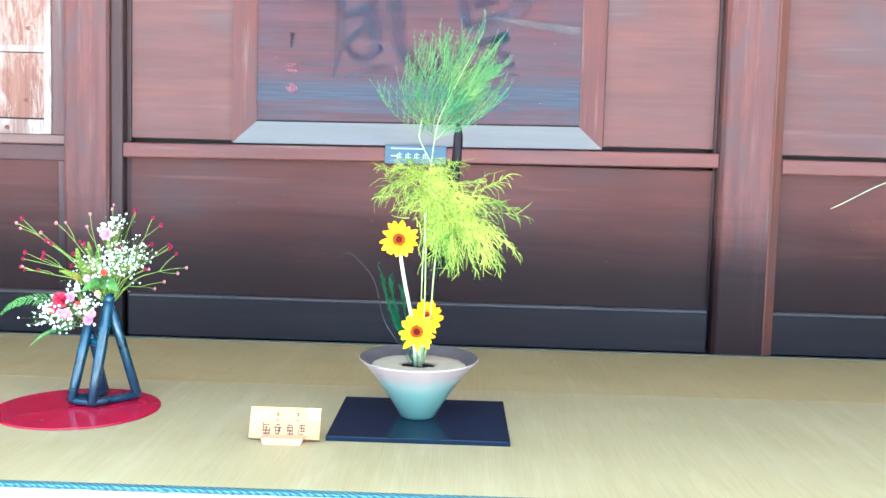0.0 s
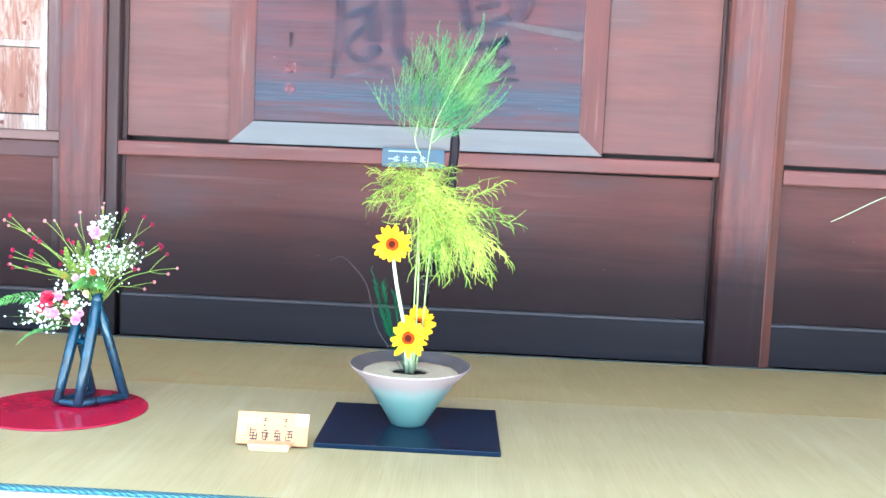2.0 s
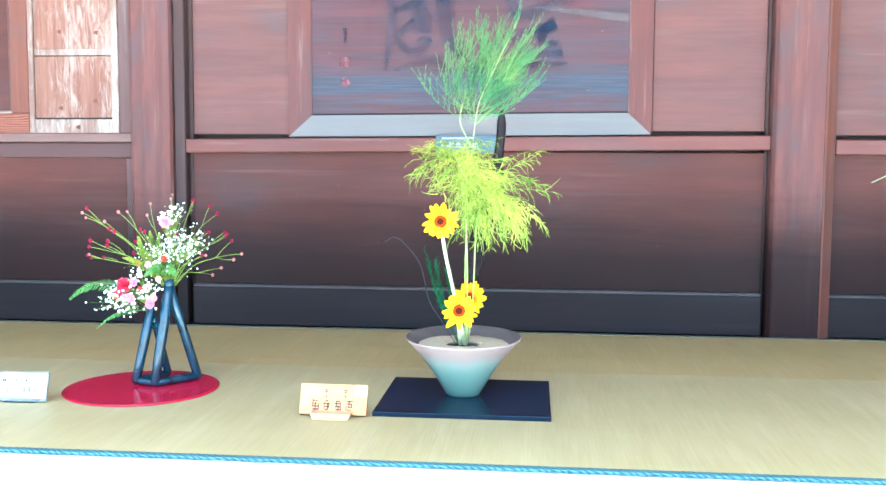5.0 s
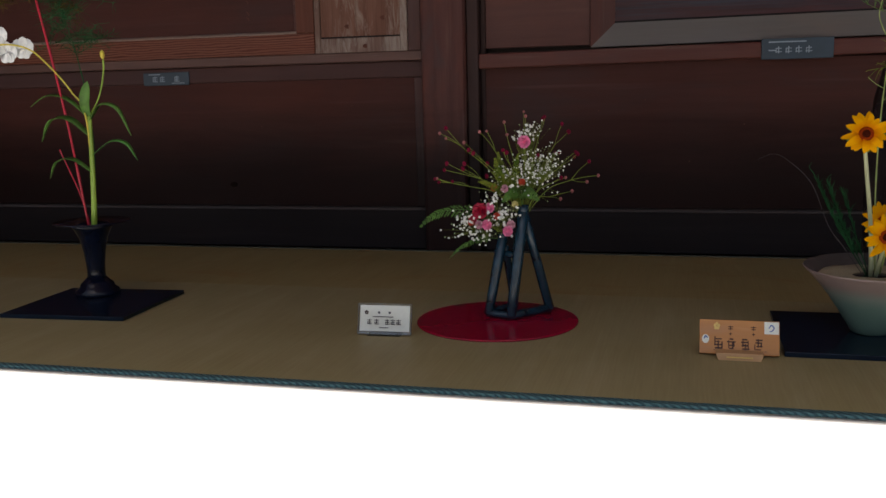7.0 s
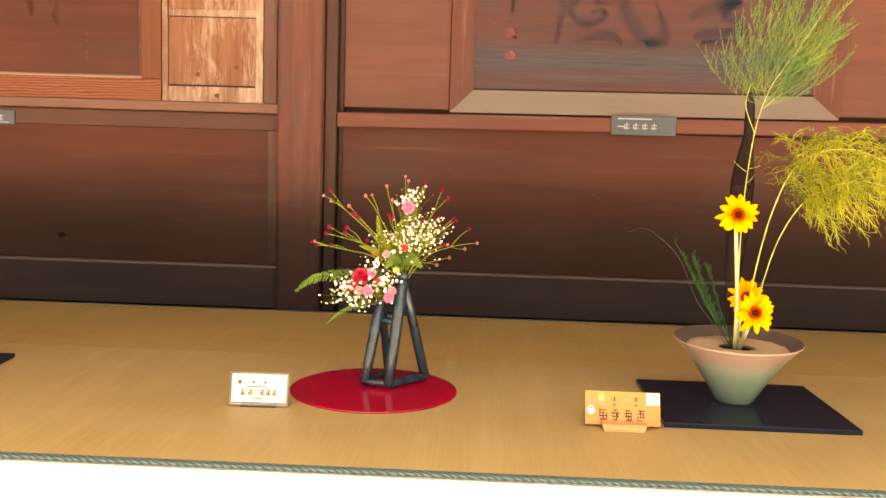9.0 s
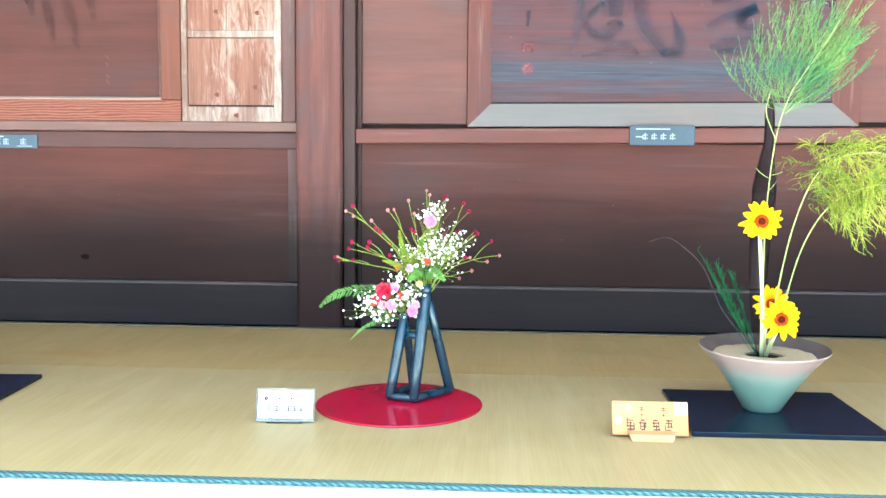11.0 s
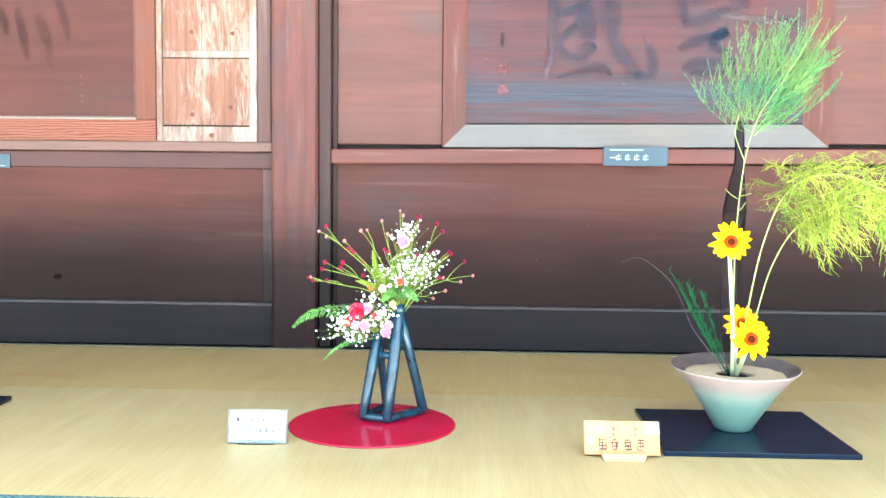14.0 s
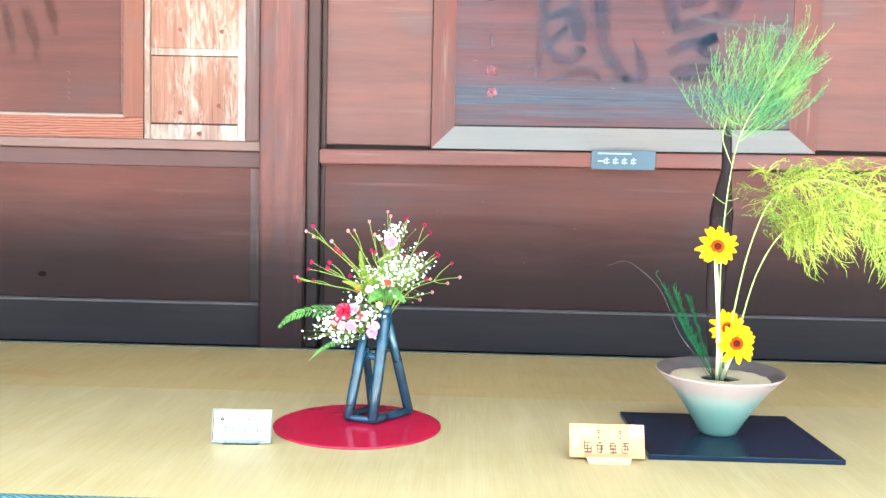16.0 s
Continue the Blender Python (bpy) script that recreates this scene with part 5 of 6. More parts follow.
def dark_sprig():
    t = thing("asparagus_sprig", "short dark green asparagus sprig with a withered curling blade", "foliage")
    rng = random.Random(31)
    lines = []
    for k, (pts, n) in enumerate((
        ([(-0.102, 2.665, 0.150), (-0.150, 2.70, 0.235), (-0.189, 2.75, 0.314), (-0.218, 2.83, 0.395), (-0.232, 2.85, 0.420), (-0.226, 2.85, 0.433)], 170),
        ([(-0.100, 2.665, 0.150), (-0.138, 2.70, 0.230), (-0.165, 2.74, 0.300), (-0.186, 2.79, 0.370), (-0.190, 2.80, 0.395), (-0.182, 2.80, 0.405)], 110),
        ([(-0.098, 2.665, 0.150), (-0.122, 2.70, 0.230), (-0.140, 2.74, 0.300), (-0.152, 2.77, 0.350)], 60),
    )):
        line = arc(pts, 6)
        part("stem", tube(line, [0.0016 - 0.0009 * i / len(line) for i in range(len(line))], 5), M["plume_dark"], t)
        top = [p for p in line if 0.20 < p.z < 0.375]
        for q in range(n):
            p = rng.choice(top)
            lines.append(hair(rng, p, (rng.gauss(-0.28, 0.22), rng.gauss(0.2, 0.3), 1.0), rng.uniform(0.016, 0.036), -0.1, 0.3, 4))
    ob = new("foliage", strands(rng, lines, 0.00115, M["plume_dark"]))
    ob.parent = t
    line = arc([(-0.110, 2.662, 0.150), (-0.160, 2.68, 0.225), (-0.199, 2.70, 0.282), (-0.235, 2.77, 0.383), (-0.290, 2.82, 0.440), (-0.326, 2.85, 0.457), (-0.364, 2.90, 0.439)], 6)
    n = len(line)
    part("withered_blade", blade(line, [0.0010 + 0.0050 * math.exp(-((i / n - 0.48) / 0.16) ** 2) for i in range(n)], side=Vector((0.25, 1.0, 0.1)), fold=0.1), M["dry_blade"], t, "withered grey-mauve curling blade")
    return t


dark_sprig()


def black_leaf():
    """A tall dark leaf behind the flowers, broad and translucent-looking low down, rolled to a point above."""
    t = thing("dark_leaf", "tall black glossy leaf, rolled narrow towards its blunt tip", "leaf")
    line = arc([(-0.098, 2.665, 0.160), (-0.088, 2.74, 0.28), (-0.066, 2.82, 0.42), (-0.036, 2.90, 0.56), (-0.014, 2.96, 0.68), (-0.002, 2.99, 0.77), (0.000, 3.005, 0.862)], 7)
    n = len(line)
    bm = bmesh.new()
    rows = []
    for i, p in enumerate(line):
        f = i / (n - 1)
        w = 0.020 + 0.050 * (f / 0.55) ** 0.7 if f < 0.55 else 0.070 - 0.042 * min(1.0, (f - 0.55) / 0.2)
        if f > 0.93:
            w *= 1 - 8 * (f - 0.93)
        curl = 0.2 + 1.1 * f
        row = []
        for k in range(9):
            a = (k / 8 - 0.5) * 2 * curl
            row.append(bm.verts.new(p + Vector((math.sin(a) * w / (2 * math.sin(min(1.5, curl))), (1 - math.cos(a)) * w * 0.6, 0))))
        rows.append(row)
    for a, c in zip(rows, rows[1:]):
        for k in range(8):
            bm.faces.new((a[k], a[k + 1], c[k + 1], c[k]))
    ob = part("blade", bm, M["black_leaf"], t, smooth=True)
    mod = ob.modifiers.new("thickness", "SOLIDIFY")
    mod.thickness = 0.0012
    return t


black_leaf()

# ---------------------------------------------------------------- flowers in the navy vase
MOUTH, LOW = Vector((-1.004, 2.713, 0.318)), Vector((-1.0655, 2.718, 0.239))


def burnet(tips, seed, base=MOUTH, fork=0.6, pale=0.13):
    """A branching burnet stalk: small crimson heads at the ends of thin stems."""
    rng = random.Random(seed)
    t = thing("burnet_stalk", "thin green burnet stalk with small crimson flower heads", "flower", tuple(base), "burnet stalks in the navy vase")
    mid = sum((Vector(p) for p in tips), Vector()) / len(tips)
    knot = base + (mid - base) * fork + Vector((0, 0, 0.010))
    down = base + Vector((0, 0, -0.03))
    main = arc([down - base, (base + (knot - base) * 0.5 + Vector((0, 0, 0.012))) - base, knot - base], 5)
    part("stem", tube(main, [0.0017 - 0.0007 * i / len(main) for i in range(len(main))], 6), M["stem_green"], t)
    for p in tips:
        p = Vector(p)
        mm = (knot + p) / 2 + Vector((rng.uniform(-0.004, 0.004), rng.uniform(-0.004, 0.004), rng.uniform(-0.004, 0.004)))
        part("stem", tube(arc([knot - base, mm - base, p - base], 4), 0.00085, 5), M["stem_green"], t)
        bm = bmesh.new()
        faded = rng.random() < pale
        ball(bm, (0, 0, 0), rng.uniform(0.0036, 0.0050) if faded else rng.uniform(0.0044, 0.0068), 2, 1.2)
        for v in bm.verts:
            v.co *= 1 + 0.12 * noise.noise(v.co * 900)
        part("flower_head", bm, M["burnet_pale"] if faded else M["burnet"], t, m=Matrix.Translation(p - base))
    return t


burnet([(-1.185, 2.560, 0.552), (-1.182, 2.546, 0.525), (-1.205, 2.570, 0.538)], 1, fork=0.78)
burnet([(-1.138, 2.571, 0.513), (-1.128, 2.580, 0.492), (-1.118, 2.590, 0.483)], 2, fork=0.72)
burnet([(-1.193, 2.593, 0.455), (-1.202, 2.600, 0.436), (-1.148, 2.610, 0.453), (-1.155, 2.620, 0.438)], 3, fork=0.62)
burnet([(-1.257, 2.700, 0.402), (-1.245, 2.700, 0.393), (-1.248, 2.692, 0.404), (-1.205, 2.700, 0.395)], 4, fork=0.66)
burnet([(-1.103, 2.700, 0.445), (-1.103, 2.690, 0.411)], 5)
burnet([(-1.082, 2.600, 0.541), (-1.095, 2.570, 0.541)], 6, fork=0.7, pale=0.8)
burnet([(-1.053, 2.700, 0.561), (-1.030, 2.620, 0.530)], 7, fork=0.66, pale=0.5)
burnet([(-1.034, 2.580, 0.491), (-1.026, 2.590, 0.484)], 8, fork=0.7)
burnet([(-1.008, 2.763, 0.587), (-0.996, 2.720, 0.576)], 9, fork=0.72, pale=0.9)
burnet([(-0.959, 2.801, 0.565), (-0.954, 2.797, 0.571)], 10, fork=0.8)
burnet([(-0.905, 2.804, 0.550), (-0.890, 2.834, 0.526)], 11, fork=0.74)
burnet([(-0.927, 2.820, 0.466), (-0.915, 2.822, 0.468), (-0.950, 2.650, 0.472)], 12)
burnet([(-0.872, 2.847, 0.467), (-0.879, 2.878, 0.450), (-0.866, 2.850, 0.461)], 13, fork=0.7, pale=0.4)
burnet([(-0.825, 2.776, 0.445), (-0.801, 2.797, 0.403), (-0.836, 2.824, 0.382)], 14, fork=0.7, pale=0.7)
burnet([(-0.880, 2.833, 0.354), (-0.917, 2.857, 0.328)], 15, fork=0.6, pale=0.9)
burnet([(-0.894, 2.700, 0.406), (-0.882, 2.700, 0.406)], 16, fork=0.7)


def babys_breath(blobs, base, seed):
    """Baby's breath: clouds of tiny white blossoms on hair-thin stems."""
    rng = random.Random(seed)
    t = thing("babys_breath", "cloud of tiny white baby's breath blossoms on thin stems", "flower", tuple(base), "baby's breath in the navy vase")
    flowers, buds, lines = bmesh.new(), bmesh.new(), []
    for centre, spread, n, size in blobs:
        c = Vector(centre)
        hub = base + (c - base) * 0.6
        lines.append([Vector((0, 0, -0.02)), (hub - base) * 0.5, hub - base])
        for k in range(int(1.7 * n)):
            p = c + Vector((rng.gauss(0, spread * 1.1), rng.gauss(0, spread * 0.9), rng.gauss(0, spread * 0.85)))
            opened = rng.random() < 0.62
            r = rng.uniform(0.45, 0.85) * size if opened else rng.uniform(0.22, 0.42) * size
            got = bmesh.ops.create_icosphere(flowers if opened else buds, subdivisions=1, radius=r, matrix=Matrix.LocRotScale(p - base, Euler((rng.random() * 3, rng.random() * 3, 0)), (1, 0.8, 0.75)))
            for v in got["verts"]:
                v.co += Vector((rng.gauss(0, 0.16), rng.gauss(0, 0.16), rng.gauss(0, 0.16))) * r
            m = (hub + p) / 2 + Vector((rng.uniform(-0.008, 0.008), 0, rng.uniform(-0.002, 0.012)))
            lines.append([hub - base, m - base, p - base])
    part("blossom_cloud", flowers, M["white_flower"], t)["kind"] = "stuff"
    part("bud_spray", buds, M["green_bud"], t, "tiny pale green buds")["kind"] = "stuff"
    ob = new("fine_stalk", strands(rng, lines, 0.0005, M["stem_green"]))
    ob.parent = t
    ob["kind"] = "stuff"
    return t


babys_breath([((-1.020, 2.690, 0.405), 0.026, 90, 0.0052), ((-0.965, 2.700, 0.420), 0.030, 95, 0.0048), ((-0.925, 2.72, 0.450), 0.022, 50, 0.0040), ((-0.975, 2.70, 0.455), 0.022, 40, 0.0044)], MOUTH, 41)
babys_breath([((-0.995, 2.700, 0.525), 0.018, 24, 0.0070), ((-0.968, 2.700, 0.545), 0.012, 22, 0.0037)], MOUTH, 42)
babys_breath([((-1.048, 2.655, 0.309), 0.015, 27, 0.0068), ((-1.072, 2.655, 0.347), 0.012, 14, 0.0066), ((-1.171, 2.655, 0.263), 0.020, 27, 0.0061), ((-1.158, 2.655, 0.298), 0.015, 16, 0.0065), ((-1.115, 2.655, 0.251), 0.018, 22, 0.0060), ((-1.105, 2.655, 0.299), 0.022, 19, 0.0066), ((-1.063, 2.655, 0.279), 0.016, 16, 0.0063)], LOW, 43)


def carnation(at, r, mat, seed, base, label):
    """A ruffled carnation: many wavy petals round a small green cup, on a stem."""
    rng = random.Random(seed)
    t = thing("carnation", label, "flower", tuple(at), "carnations in the navy vase")
    at = Vector(at)
    bm = bmesh.new()
    for ring, (lift, rad, n) in enumerate(((0.15, 1.0, 8), (0.5, 0.85, 7), (0.9, 0.6, 6), (1.3, 0.35, 4))):
        for k in range(n):
            a = 2 * math.pi * (k + 0.4 * ring + rng.uniform(-0.1, 0.1)) / n
            out = Vector((math.cos(a), -0.35 + 0.2 * rng.random(), math.sin(a)))
            side = Vector((-math.sin(a), 0, math.cos(a)))
            tip = out * r * rad + Vector((0, -lift * r * 0.6, 0))
            prev = None
            for i in range(4):
                f = i / 3
                p = tip * f
                w = r * 0.55 * (0.3 + f)
                row = [bm.verts.new(p + side * w * (q - 0.5) * 2 * 0.6 + Vector((0, (0.14 * r if q != 0.5 else -0.05 * r) * math.sin(5 * f + k), 0)) + Vector((rng.gauss(0, 0.04), rng.gauss(0, 0.05), rng.gauss(0, 0.04))) * r) for q in (0, 0.5, 1)]
                if prev:
                    for q in range(2):
                        bm.faces.new((prev[q], prev[q + 1], row[q + 1], row[q]))
                prev = row
    part("petals", bm, M[mat], t)
    cup = bmesh.new()
    ball(cup, (0, 0.006, -0.004), r * 0.35, 2)
    part("cup", cup, M["stem_green"], t)
    part("stem", tube(arc([Vector((0, 0.008, -0.006)), (Vector(base) - at) * 0.5 + Vector((0, 0.01, 0.01)), Vector(base) - at], 4), 0.0014, 5), M["stem_green"], t)
    return t


PINK, PALE, DEEP = "ruffled pink carnation on a green stem", "ruffled pale pink carnation on a green stem", "ruffled crimson carnation on a green stem"
carnation((-0.989, 2.657, 0.509), 0.017, "pink", 1, MOUTH, PINK)
carnation((-1.111, 2.64, 0.319), 0.022, "crimson", 2, LOW, DEEP)
carnation((-1.135, 2.645, 0.295), 0.012, "crimson", 12, LOW, DEEP)
carnation((-1.091, 2.63, 0.282), 0.014, "pink", 3, LOW, PINK)
carnation((-1.085, 2.64, 0.328), 0.013, "pink", 4, LOW, PINK)
carnation((-1.117, 2.645, 0.279), 0.012, "pale_pink", 5, LOW, PALE)
carnation((-1.035, 2.64, 0.263), 0.014, "pink", 6, LOW, PINK)
carnation((-1.027, 2.65, 0.28), 0.012, "pale_pink", 13, LOW, PALE)
carnation((-1.068, 2.65, 0.304), 0.01, "orange_bloom", 9, LOW, "small ruffled orange-red blossom on a green stem")
carnation((-1.138, 2.64, 0.286), 0.009, "orange_bloom", 10, LOW, "small ruffled orange-red blossom on a green stem")
carnation((-1.075, 2.66, 0.382), 0.01, "orange_bloom", 11, MOUTH, "small ruffled orange-red blossom on a green stem")
carnation((-1.046, 2.66, 0.379), 0.011, "pale_pink", 7, MOUTH, PALE)
carnation((-0.997, 2.66, 0.398), 0.01, "orange_bloom", 14, MOUTH, "small ruffled orange-red blossom on a green stem")
carnation((-1.019, 2.67, 0.335), 0.009, "cream", 8, MOUTH, "small cream-yellow bud at the mouth of the vase")


def fern(points, width, pairs, seed, mat="leaf_fresh", label="green fern frond with fine leaflets", wide=1.0):
    """A fern frond: a midrib with pairs of narrow toothed leaflets."""
    rng = random.Random(seed)
    t = thing("fern_frond", label, "leaf", tuple(points[0]), "fern fronds in the navy vase")
    o = Vector(points[0])
    line = arc([Vector(p) - o for p in points], 24)
    part("midrib", tube(line, [0.0014 - 0.001 * i / len(line) for i in range(len(line))], 5), M[mat], t)
    bm = bmesh.new()
    n = len(line)
    for k in range(pairs):
        f = 0.22 + 0.78 * k / pairs
        i = min(n - 2, int(f * (n - 1)))
        p, d = line[i], (line[i + 1] - line[i]).normalized()
        up = Vector((0.1, -0.75, 0.65)).normalized()
        s = d.cross(up).normalized()
        L = width * (1.02 - 0.93 * f) * rng.uniform(0.85, 1.1)
        for sign in (-1, 1):
            way = s * sign * 0.85 + d * 0.72 + Vector((0, 0, -0.12 + rng.gauss(0, 0.05)))
            leaf = [p + way * L * q + Vector((0, 0, -0.14 * L * q * q)) for q in (0, 0.3, 0.6, 0.85, 1.0)]
            blade(leaf, [0.0014 * wide, 0.0022 * wide, 0.0024 * wide, 0.0016 * wide, 0.0004], bm, d, 0.25, 0.0003)
            if L > 0.013:
                across = way.cross(up).normalized()
                for q in (0.30, 0.52, 0.72):
                    for turn in (-1, 1):
                        c = p + way * L * q + Vector((0, 0, -0.14 * L * q * q))
                        lobe = [c, c + (way * 0.6 + across * turn * 0.7) * L * 0.16, c + (way * 0.8 + across * turn * 0.8) * L * (0.30 - 0.20 * q) * rng.uniform(0.8, 1.2)]
                        blade(lobe, [0.0010 * wide, 0.0013 * wide, 0.0003], bm, d, 0.2, 0.0003)
    part("foliage", bm, M[mat], t)["kind"] = "stuff"
    return t


fern([(-1.0655, 2.716, 0.230), (-1.115, 2.690, 0.305), (-1.200, 2.660, 0.318), (-1.258, 2.650, 0.300), (-1.292, 2.645, 0.268)], 0.040, 22, 1, wide=1.1)
fern([(-1.0655, 2.716, 0.230), (-1.120, 2.675, 0.235), (-1.170, 2.650, 0.215), (-1.205, 2.640, 0.182)], 0.017, 24, 2)
fern([(-1.004, 2.713, 0.318), (-1.000, 2.680, 0.362), (-0.975, 2.645, 0.372), (-0.945, 2.625, 0.350)], 0.046, 26, 3, wide=1.0)
fern([(-1.004, 2.713, 0.318), (-1.012, 2.670, 0.368), (-1.026, 2.640, 0.368), (-1.046, 2.622, 0.346)], 0.036, 24, 4)
fern([(-1.004, 2.713, 0.318), (-1.045, 2.740, 0.385), (-1.075, 2.760, 0.440), (-1.085, 2.765, 0.475)], 0.030, 30, 5, "plume_yellow", "yellow-green fern frond with fine leaflets")
fern([(-1.004, 2.713, 0.318), (-1.035, 2.690, 0.365), (-1.065, 2.685, 0.405), (-1.085, 2.685, 0.425)], 0.026, 26, 6, "plume_yellow", "yellow-green fern frond with fine leaflets")

YELLOW = "yellow-green fern frond with fine leaflets"
fern([(-1.004, 2.713, 0.318), (-1.040, 2.670, 0.385), (-1.062, 2.650, 0.430), (-1.070, 2.645, 0.468)], 0.030, 24, 7, "plume_yellow", YELLOW, 1.3)
fern([(-1.004, 2.713, 0.318), (-1.050, 2.665, 0.370), (-1.088, 2.645, 0.395), (-1.118, 2.640, 0.402)], 0.026, 22, 8, "plume_yellow", YELLOW, 1.3)
fern([(-1.004, 2.713, 0.318), (-1.015, 2.670, 0.400), (-1.012, 2.655, 0.450), (-1.004, 2.650, 0.478)], 0.024, 22, 9, "plume_yellow", YELLOW, 1.2)

# ---------------------------------------------------------------- flowers in the dark vase
VX, VY = -2.441, 2.765


def lily_stalk():
    t = thing("leafy_stalk", "thick yellow-green stalk with long arching green leaves and a bud", "plant")
    stem = arc([(VX - 0.002, VY, 0.195), (VX + 0.012, VY - 0.005, 0.32), (VX + 0.022, VY - 0.01, 0.46), (VX + 0.028, VY - 0.012, 0.60)], 8)
    n = len(stem)
    part("stem", tube(stem, [0.0100 - 0.0035 * i / n for i in range(n)], 10), M["lily_stem"], t, smooth=True)

    def leaf(pts, w, mat="leaf_fresh", side=None):
        line = arc(pts, 7)
        m = len(line)
        part("leaf", blade(line, [w * max(0.06, math.sin(math.pi * (0.12 + 0.88 * i / (m - 1))) ** 0.7) for i in range(m)], side=side or Vector((0.25, 0.9, 0.3)), fold=0.3), M[mat], t, smooth=True)

    a = Vector((VX + 0.026, VY - 0.012, 0.0))
    leaf([a + Vector((0, 0, 0.595)), a + Vector((-0.07, -0.01, 0.655)), a + Vector((-0.15, 0, 0.665)), a + Vector((-0.215, 0, 0.632))], 0.018)
    leaf([a + Vector((0, 0, 0.535)), a + Vector((-0.06, -0.02, 0.590)), a + Vector((-0.12, -0.03, 0.585)), a + Vector((-0.160, -0.03, 0.520))], 0.026)
    leaf([a + Vector((-0.004, 0, 0.42)), a + Vector((-0.06, -0.02, 0.462)), a + Vector((-0.12, -0.02, 0.452)), a + Vector((-0.150, -0.02, 0.400))], 0.018)
    leaf([a + Vector((0, 0, 0.585)), a + Vector((0.06, -0.02, 0.638)), a + Vector((0.12, -0.02, 0.622)), a + Vector((0.155, -0.01, 0.535))], 0.020)
    leaf([a + Vector((0, 0, 0.475)), a + Vector((0.06, 0.02, 0.520)), a + Vector((0.11, 0.03, 0.510)), a + Vector((0.145, 0.03, 0.455))], 0.018, "leaf")
    leaf([a + Vector((0, 0, 0.59)), a + Vector((0.004, -0.02, 0.64)), a + Vector((0.018, -0.03, 0.68)), a + Vector((0.026, -0.03, 0.708))], 0.034, side=Vector((1, 0.2, -0.3)))
    part("bud_stem", tube(arc([a + Vector((0.004, 0, 0.60)), a + Vector((0.05, -0.01, 0.66)), a + Vector((0.072, -0.01, 0.73)), a + Vector((0.076, -0.01, 0.775))], 6), 0.0026, 6), M["lily_stem"], t)
    bm = bmesh.new()
    ball(bm, a + Vector((0.074, -0.01, 0.790)), 0.0075, 2, 1.9)
    part("bud", bm, M["bud"], t, "small yellow bud", True)
    return t


lily_stalk()


def red_sticks():
    for k, (p, q, r) in enumerate((((VX - 0.006, VY - 0.01, 0.20), (VX - 0.128, VY - 0.03, 1.02), 0.0036), ((VX - 0.010, VY + 0.01, 0.20), (VX - 0.118, VY + 0.02, 0.490), 0.0022))):
        mid = (Vector(p) + Vector(q)) / 2 + Vector((0.012, 0, 0))
        ln = arc([p, mid, q], 10)
        solid("red_stick", tube(ln, [r * (1 + 0.25 * (i % 5 == 0)) for i in range(len(ln))], 7), M["red_stick"], "thin bright red lacquered stick standing in the dark vase", "stick")


red_sticks()


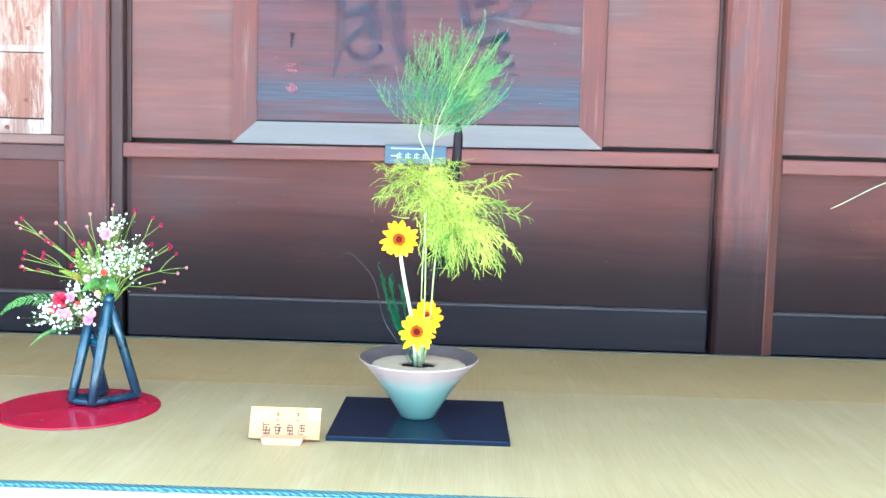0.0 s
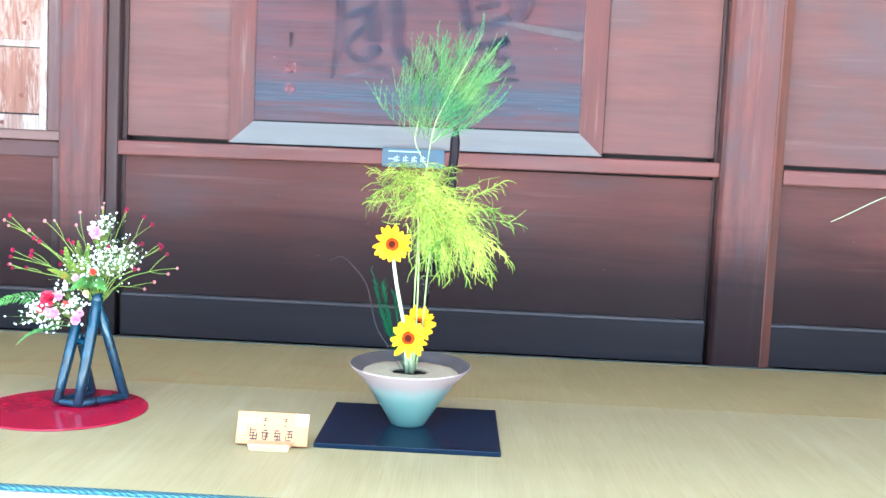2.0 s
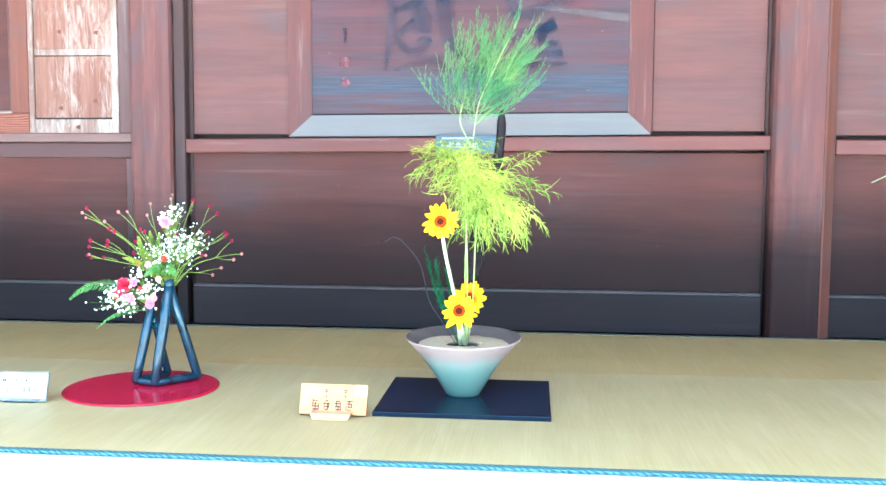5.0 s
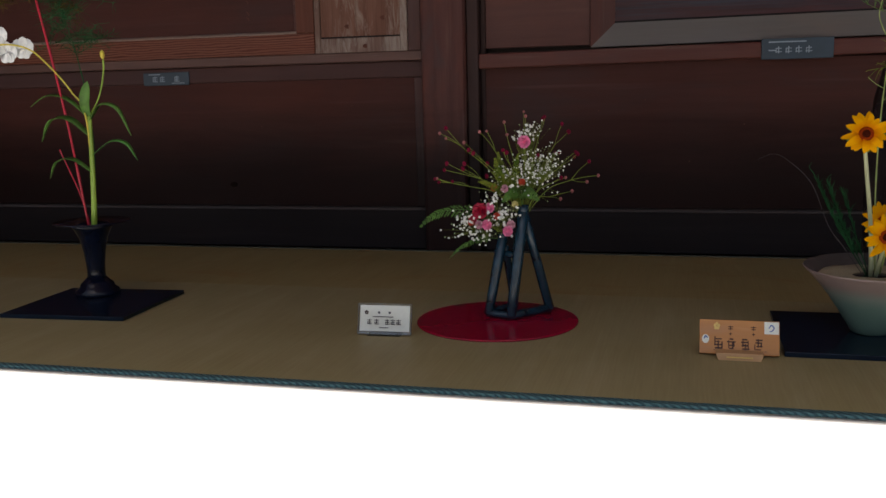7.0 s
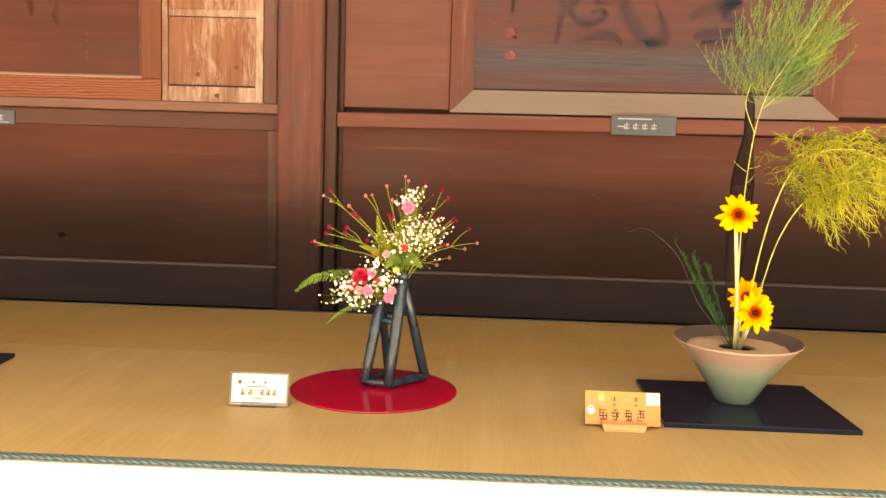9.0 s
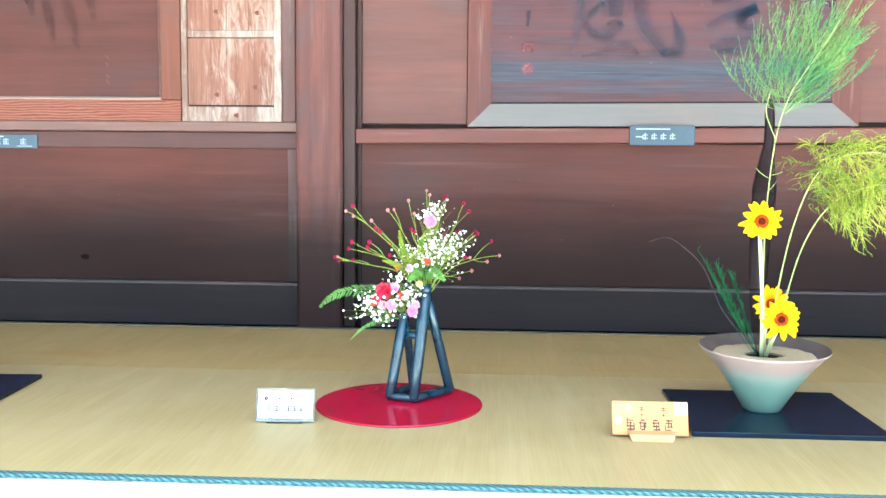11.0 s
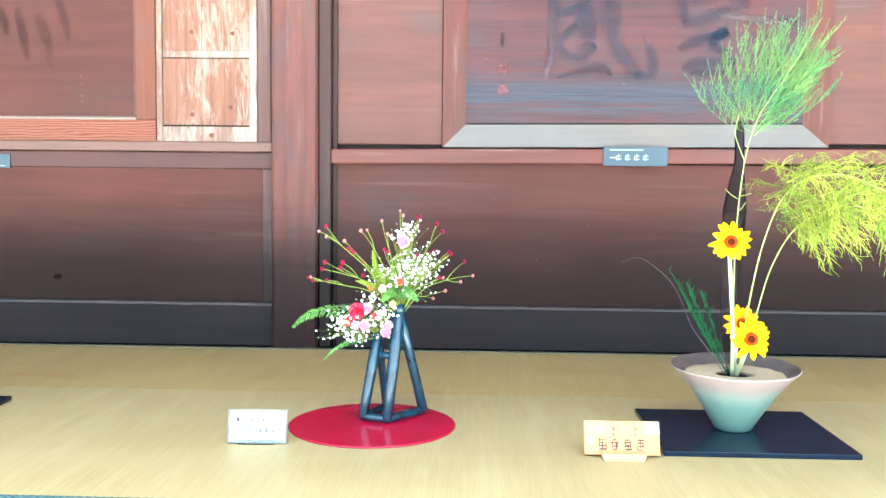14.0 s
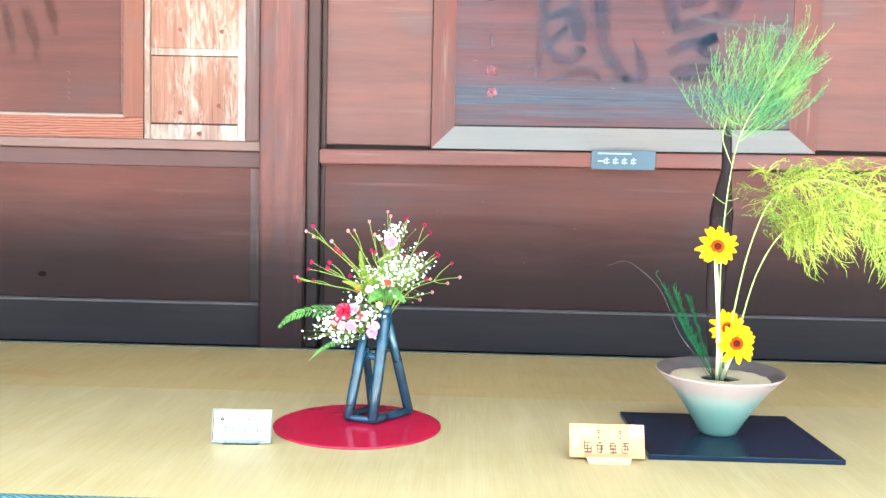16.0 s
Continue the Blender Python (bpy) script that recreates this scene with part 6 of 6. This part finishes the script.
def orchids():
    t = thing("orchid_spray", "arching spray of white orchid blossoms in the dark vase", "orchid")
    line = arc([(VX + 0.008, VY, 0.20), (VX + 0.022, VY - 0.02, 0.58), (VX - 0.02, VY - 0.03, 0.68), (VX - 0.09, VY - 0.04, 0.765), (VX - 0.15, VY - 0.05, 0.815), (VX - 0.24, VY - 0.06, 0.83), (VX - 0.34, VY - 0.07, 0.80)], 8)
    part("stem", tube(line, 0.0028, 6), M["bud"], t, "yellowish stem")
    rng = random.Random(77)
    for k, (dx, dz) in enumerate(((-0.180, 0.818), (-0.238, 0.806), (-0.262, 0.858), (-0.298, 0.800), (-0.318, 0.852), (-0.365, 0.80))):
        c = Vector((VX + dx, VY - 0.030 + rng.uniform(-0.01, 0.01), dz))
        bm = bmesh.new()
        for a, L, W in ((90, 0.036, 0.036), (18, 0.041, 0.050), (162, 0.041, 0.050), (-54, 0.036, 0.034), (-126, 0.036, 0.034)):
            a = radians(a + rng.uniform(-8, 8))
            d = Vector((math.cos(a), -0.12, math.sin(a)))
            pl = [d * L * q + Vector((0, -0.004 * q * q, 0)) for q in (0.05, 0.35, 0.65, 0.88, 1.0)]
            blade(pl, [W * 0.3, W * 0.85, W, W * 0.7, W * 0.15], bm, Vector((-math.sin(a), 0, math.cos(a))), -0.15)
        blossom = part("blossom", bm, M["orchid"], t, m=Matrix.Translation(c), smooth=True)
        lip = bmesh.new()
        ball(lip, (0, -0.006, -0.004), 0.006, 2, 0.8)
        part("lip", lip, M["orchid"], blossom, "small white lip", True)
    return t


orchids()


def dim_plume():
    t = thing("asparagus_plume", "thin dark green asparagus plume above the dark vase", "foliage")
    main = stem_with_nodes([(VX, VY + 0.012, 0.20), (VX + 0.012, VY + 0.02, 0.55), (VX - 0.02, VY + 0.02, 0.78), (VX - 0.06, VY + 0.01, 0.95), (VX - 0.07, VY, 1.05)], 0.0022, 0.0008, t, "plume_dark", seed=9)
    rng = random.Random(51)
    top = [p for p in main if p.z > 0.79]
    west = arc([main[-14], main[-14] + Vector((-0.12, 0.02, 0.06)), main[-14] + Vector((-0.26, 0.03, 0.07)), main[-14] + Vector((-0.36, 0.03, 0.03))], 8)
    part("stem", tube(west, [0.0015 - 0.0008 * i / len(west) for i in range(len(west))], 5), M["plume_olive"], t)
    groups = []
    for nodes, count, reach in ((top, 60, 0.17), (west, 64, 0.13)):
        lines = []
        for k in range(count):
            p = rng.choice(nodes)
            a = rng.uniform(0, 2 * math.pi)
            twig = hair(rng, p, (math.cos(a), math.sin(a), rng.uniform(-0.3, 0.7)), rng.uniform(0.5, 1.0) * reach, 0.2, 0.4, 6)
            lines.append(twig)
            for q in twig[1:]:
                for s in range(4):
                    lines.append(hair(rng, q, (rng.gauss(0, 1), rng.gauss(0, 1), rng.gauss(0.3, 0.7)), rng.uniform(0.02, 0.05), 0.1, 0.4, 3))
        groups.append(lines)
    ob = new("foliage", strands(rng, groups[1], 0.0007, M["plume_olive"]))
    ob.parent = t
    tagged(ob, "olive-brown withering needles")
    lines = groups[0]
    ob = new("foliage", strands(rng, lines, 0.0007, M["plume_dark"]))
    ob.parent = t
    return t


dim_plume()

# one long pale stalk leaning in over the mat from the east
solid("pale_stalk", tube(arc([(1.95, 2.62, 0.0), (1.80, 2.60, 0.50), (1.52, 2.57, 0.755), (1.20, 2.53, 0.735), (0.984, 2.50, 0.642)], 8), [0.0022 - 0.0013 * i / 32 for i in range(33)], 6), M["dry_stalk"], "long thin pale green stalk leaning over the mat", "stalk")
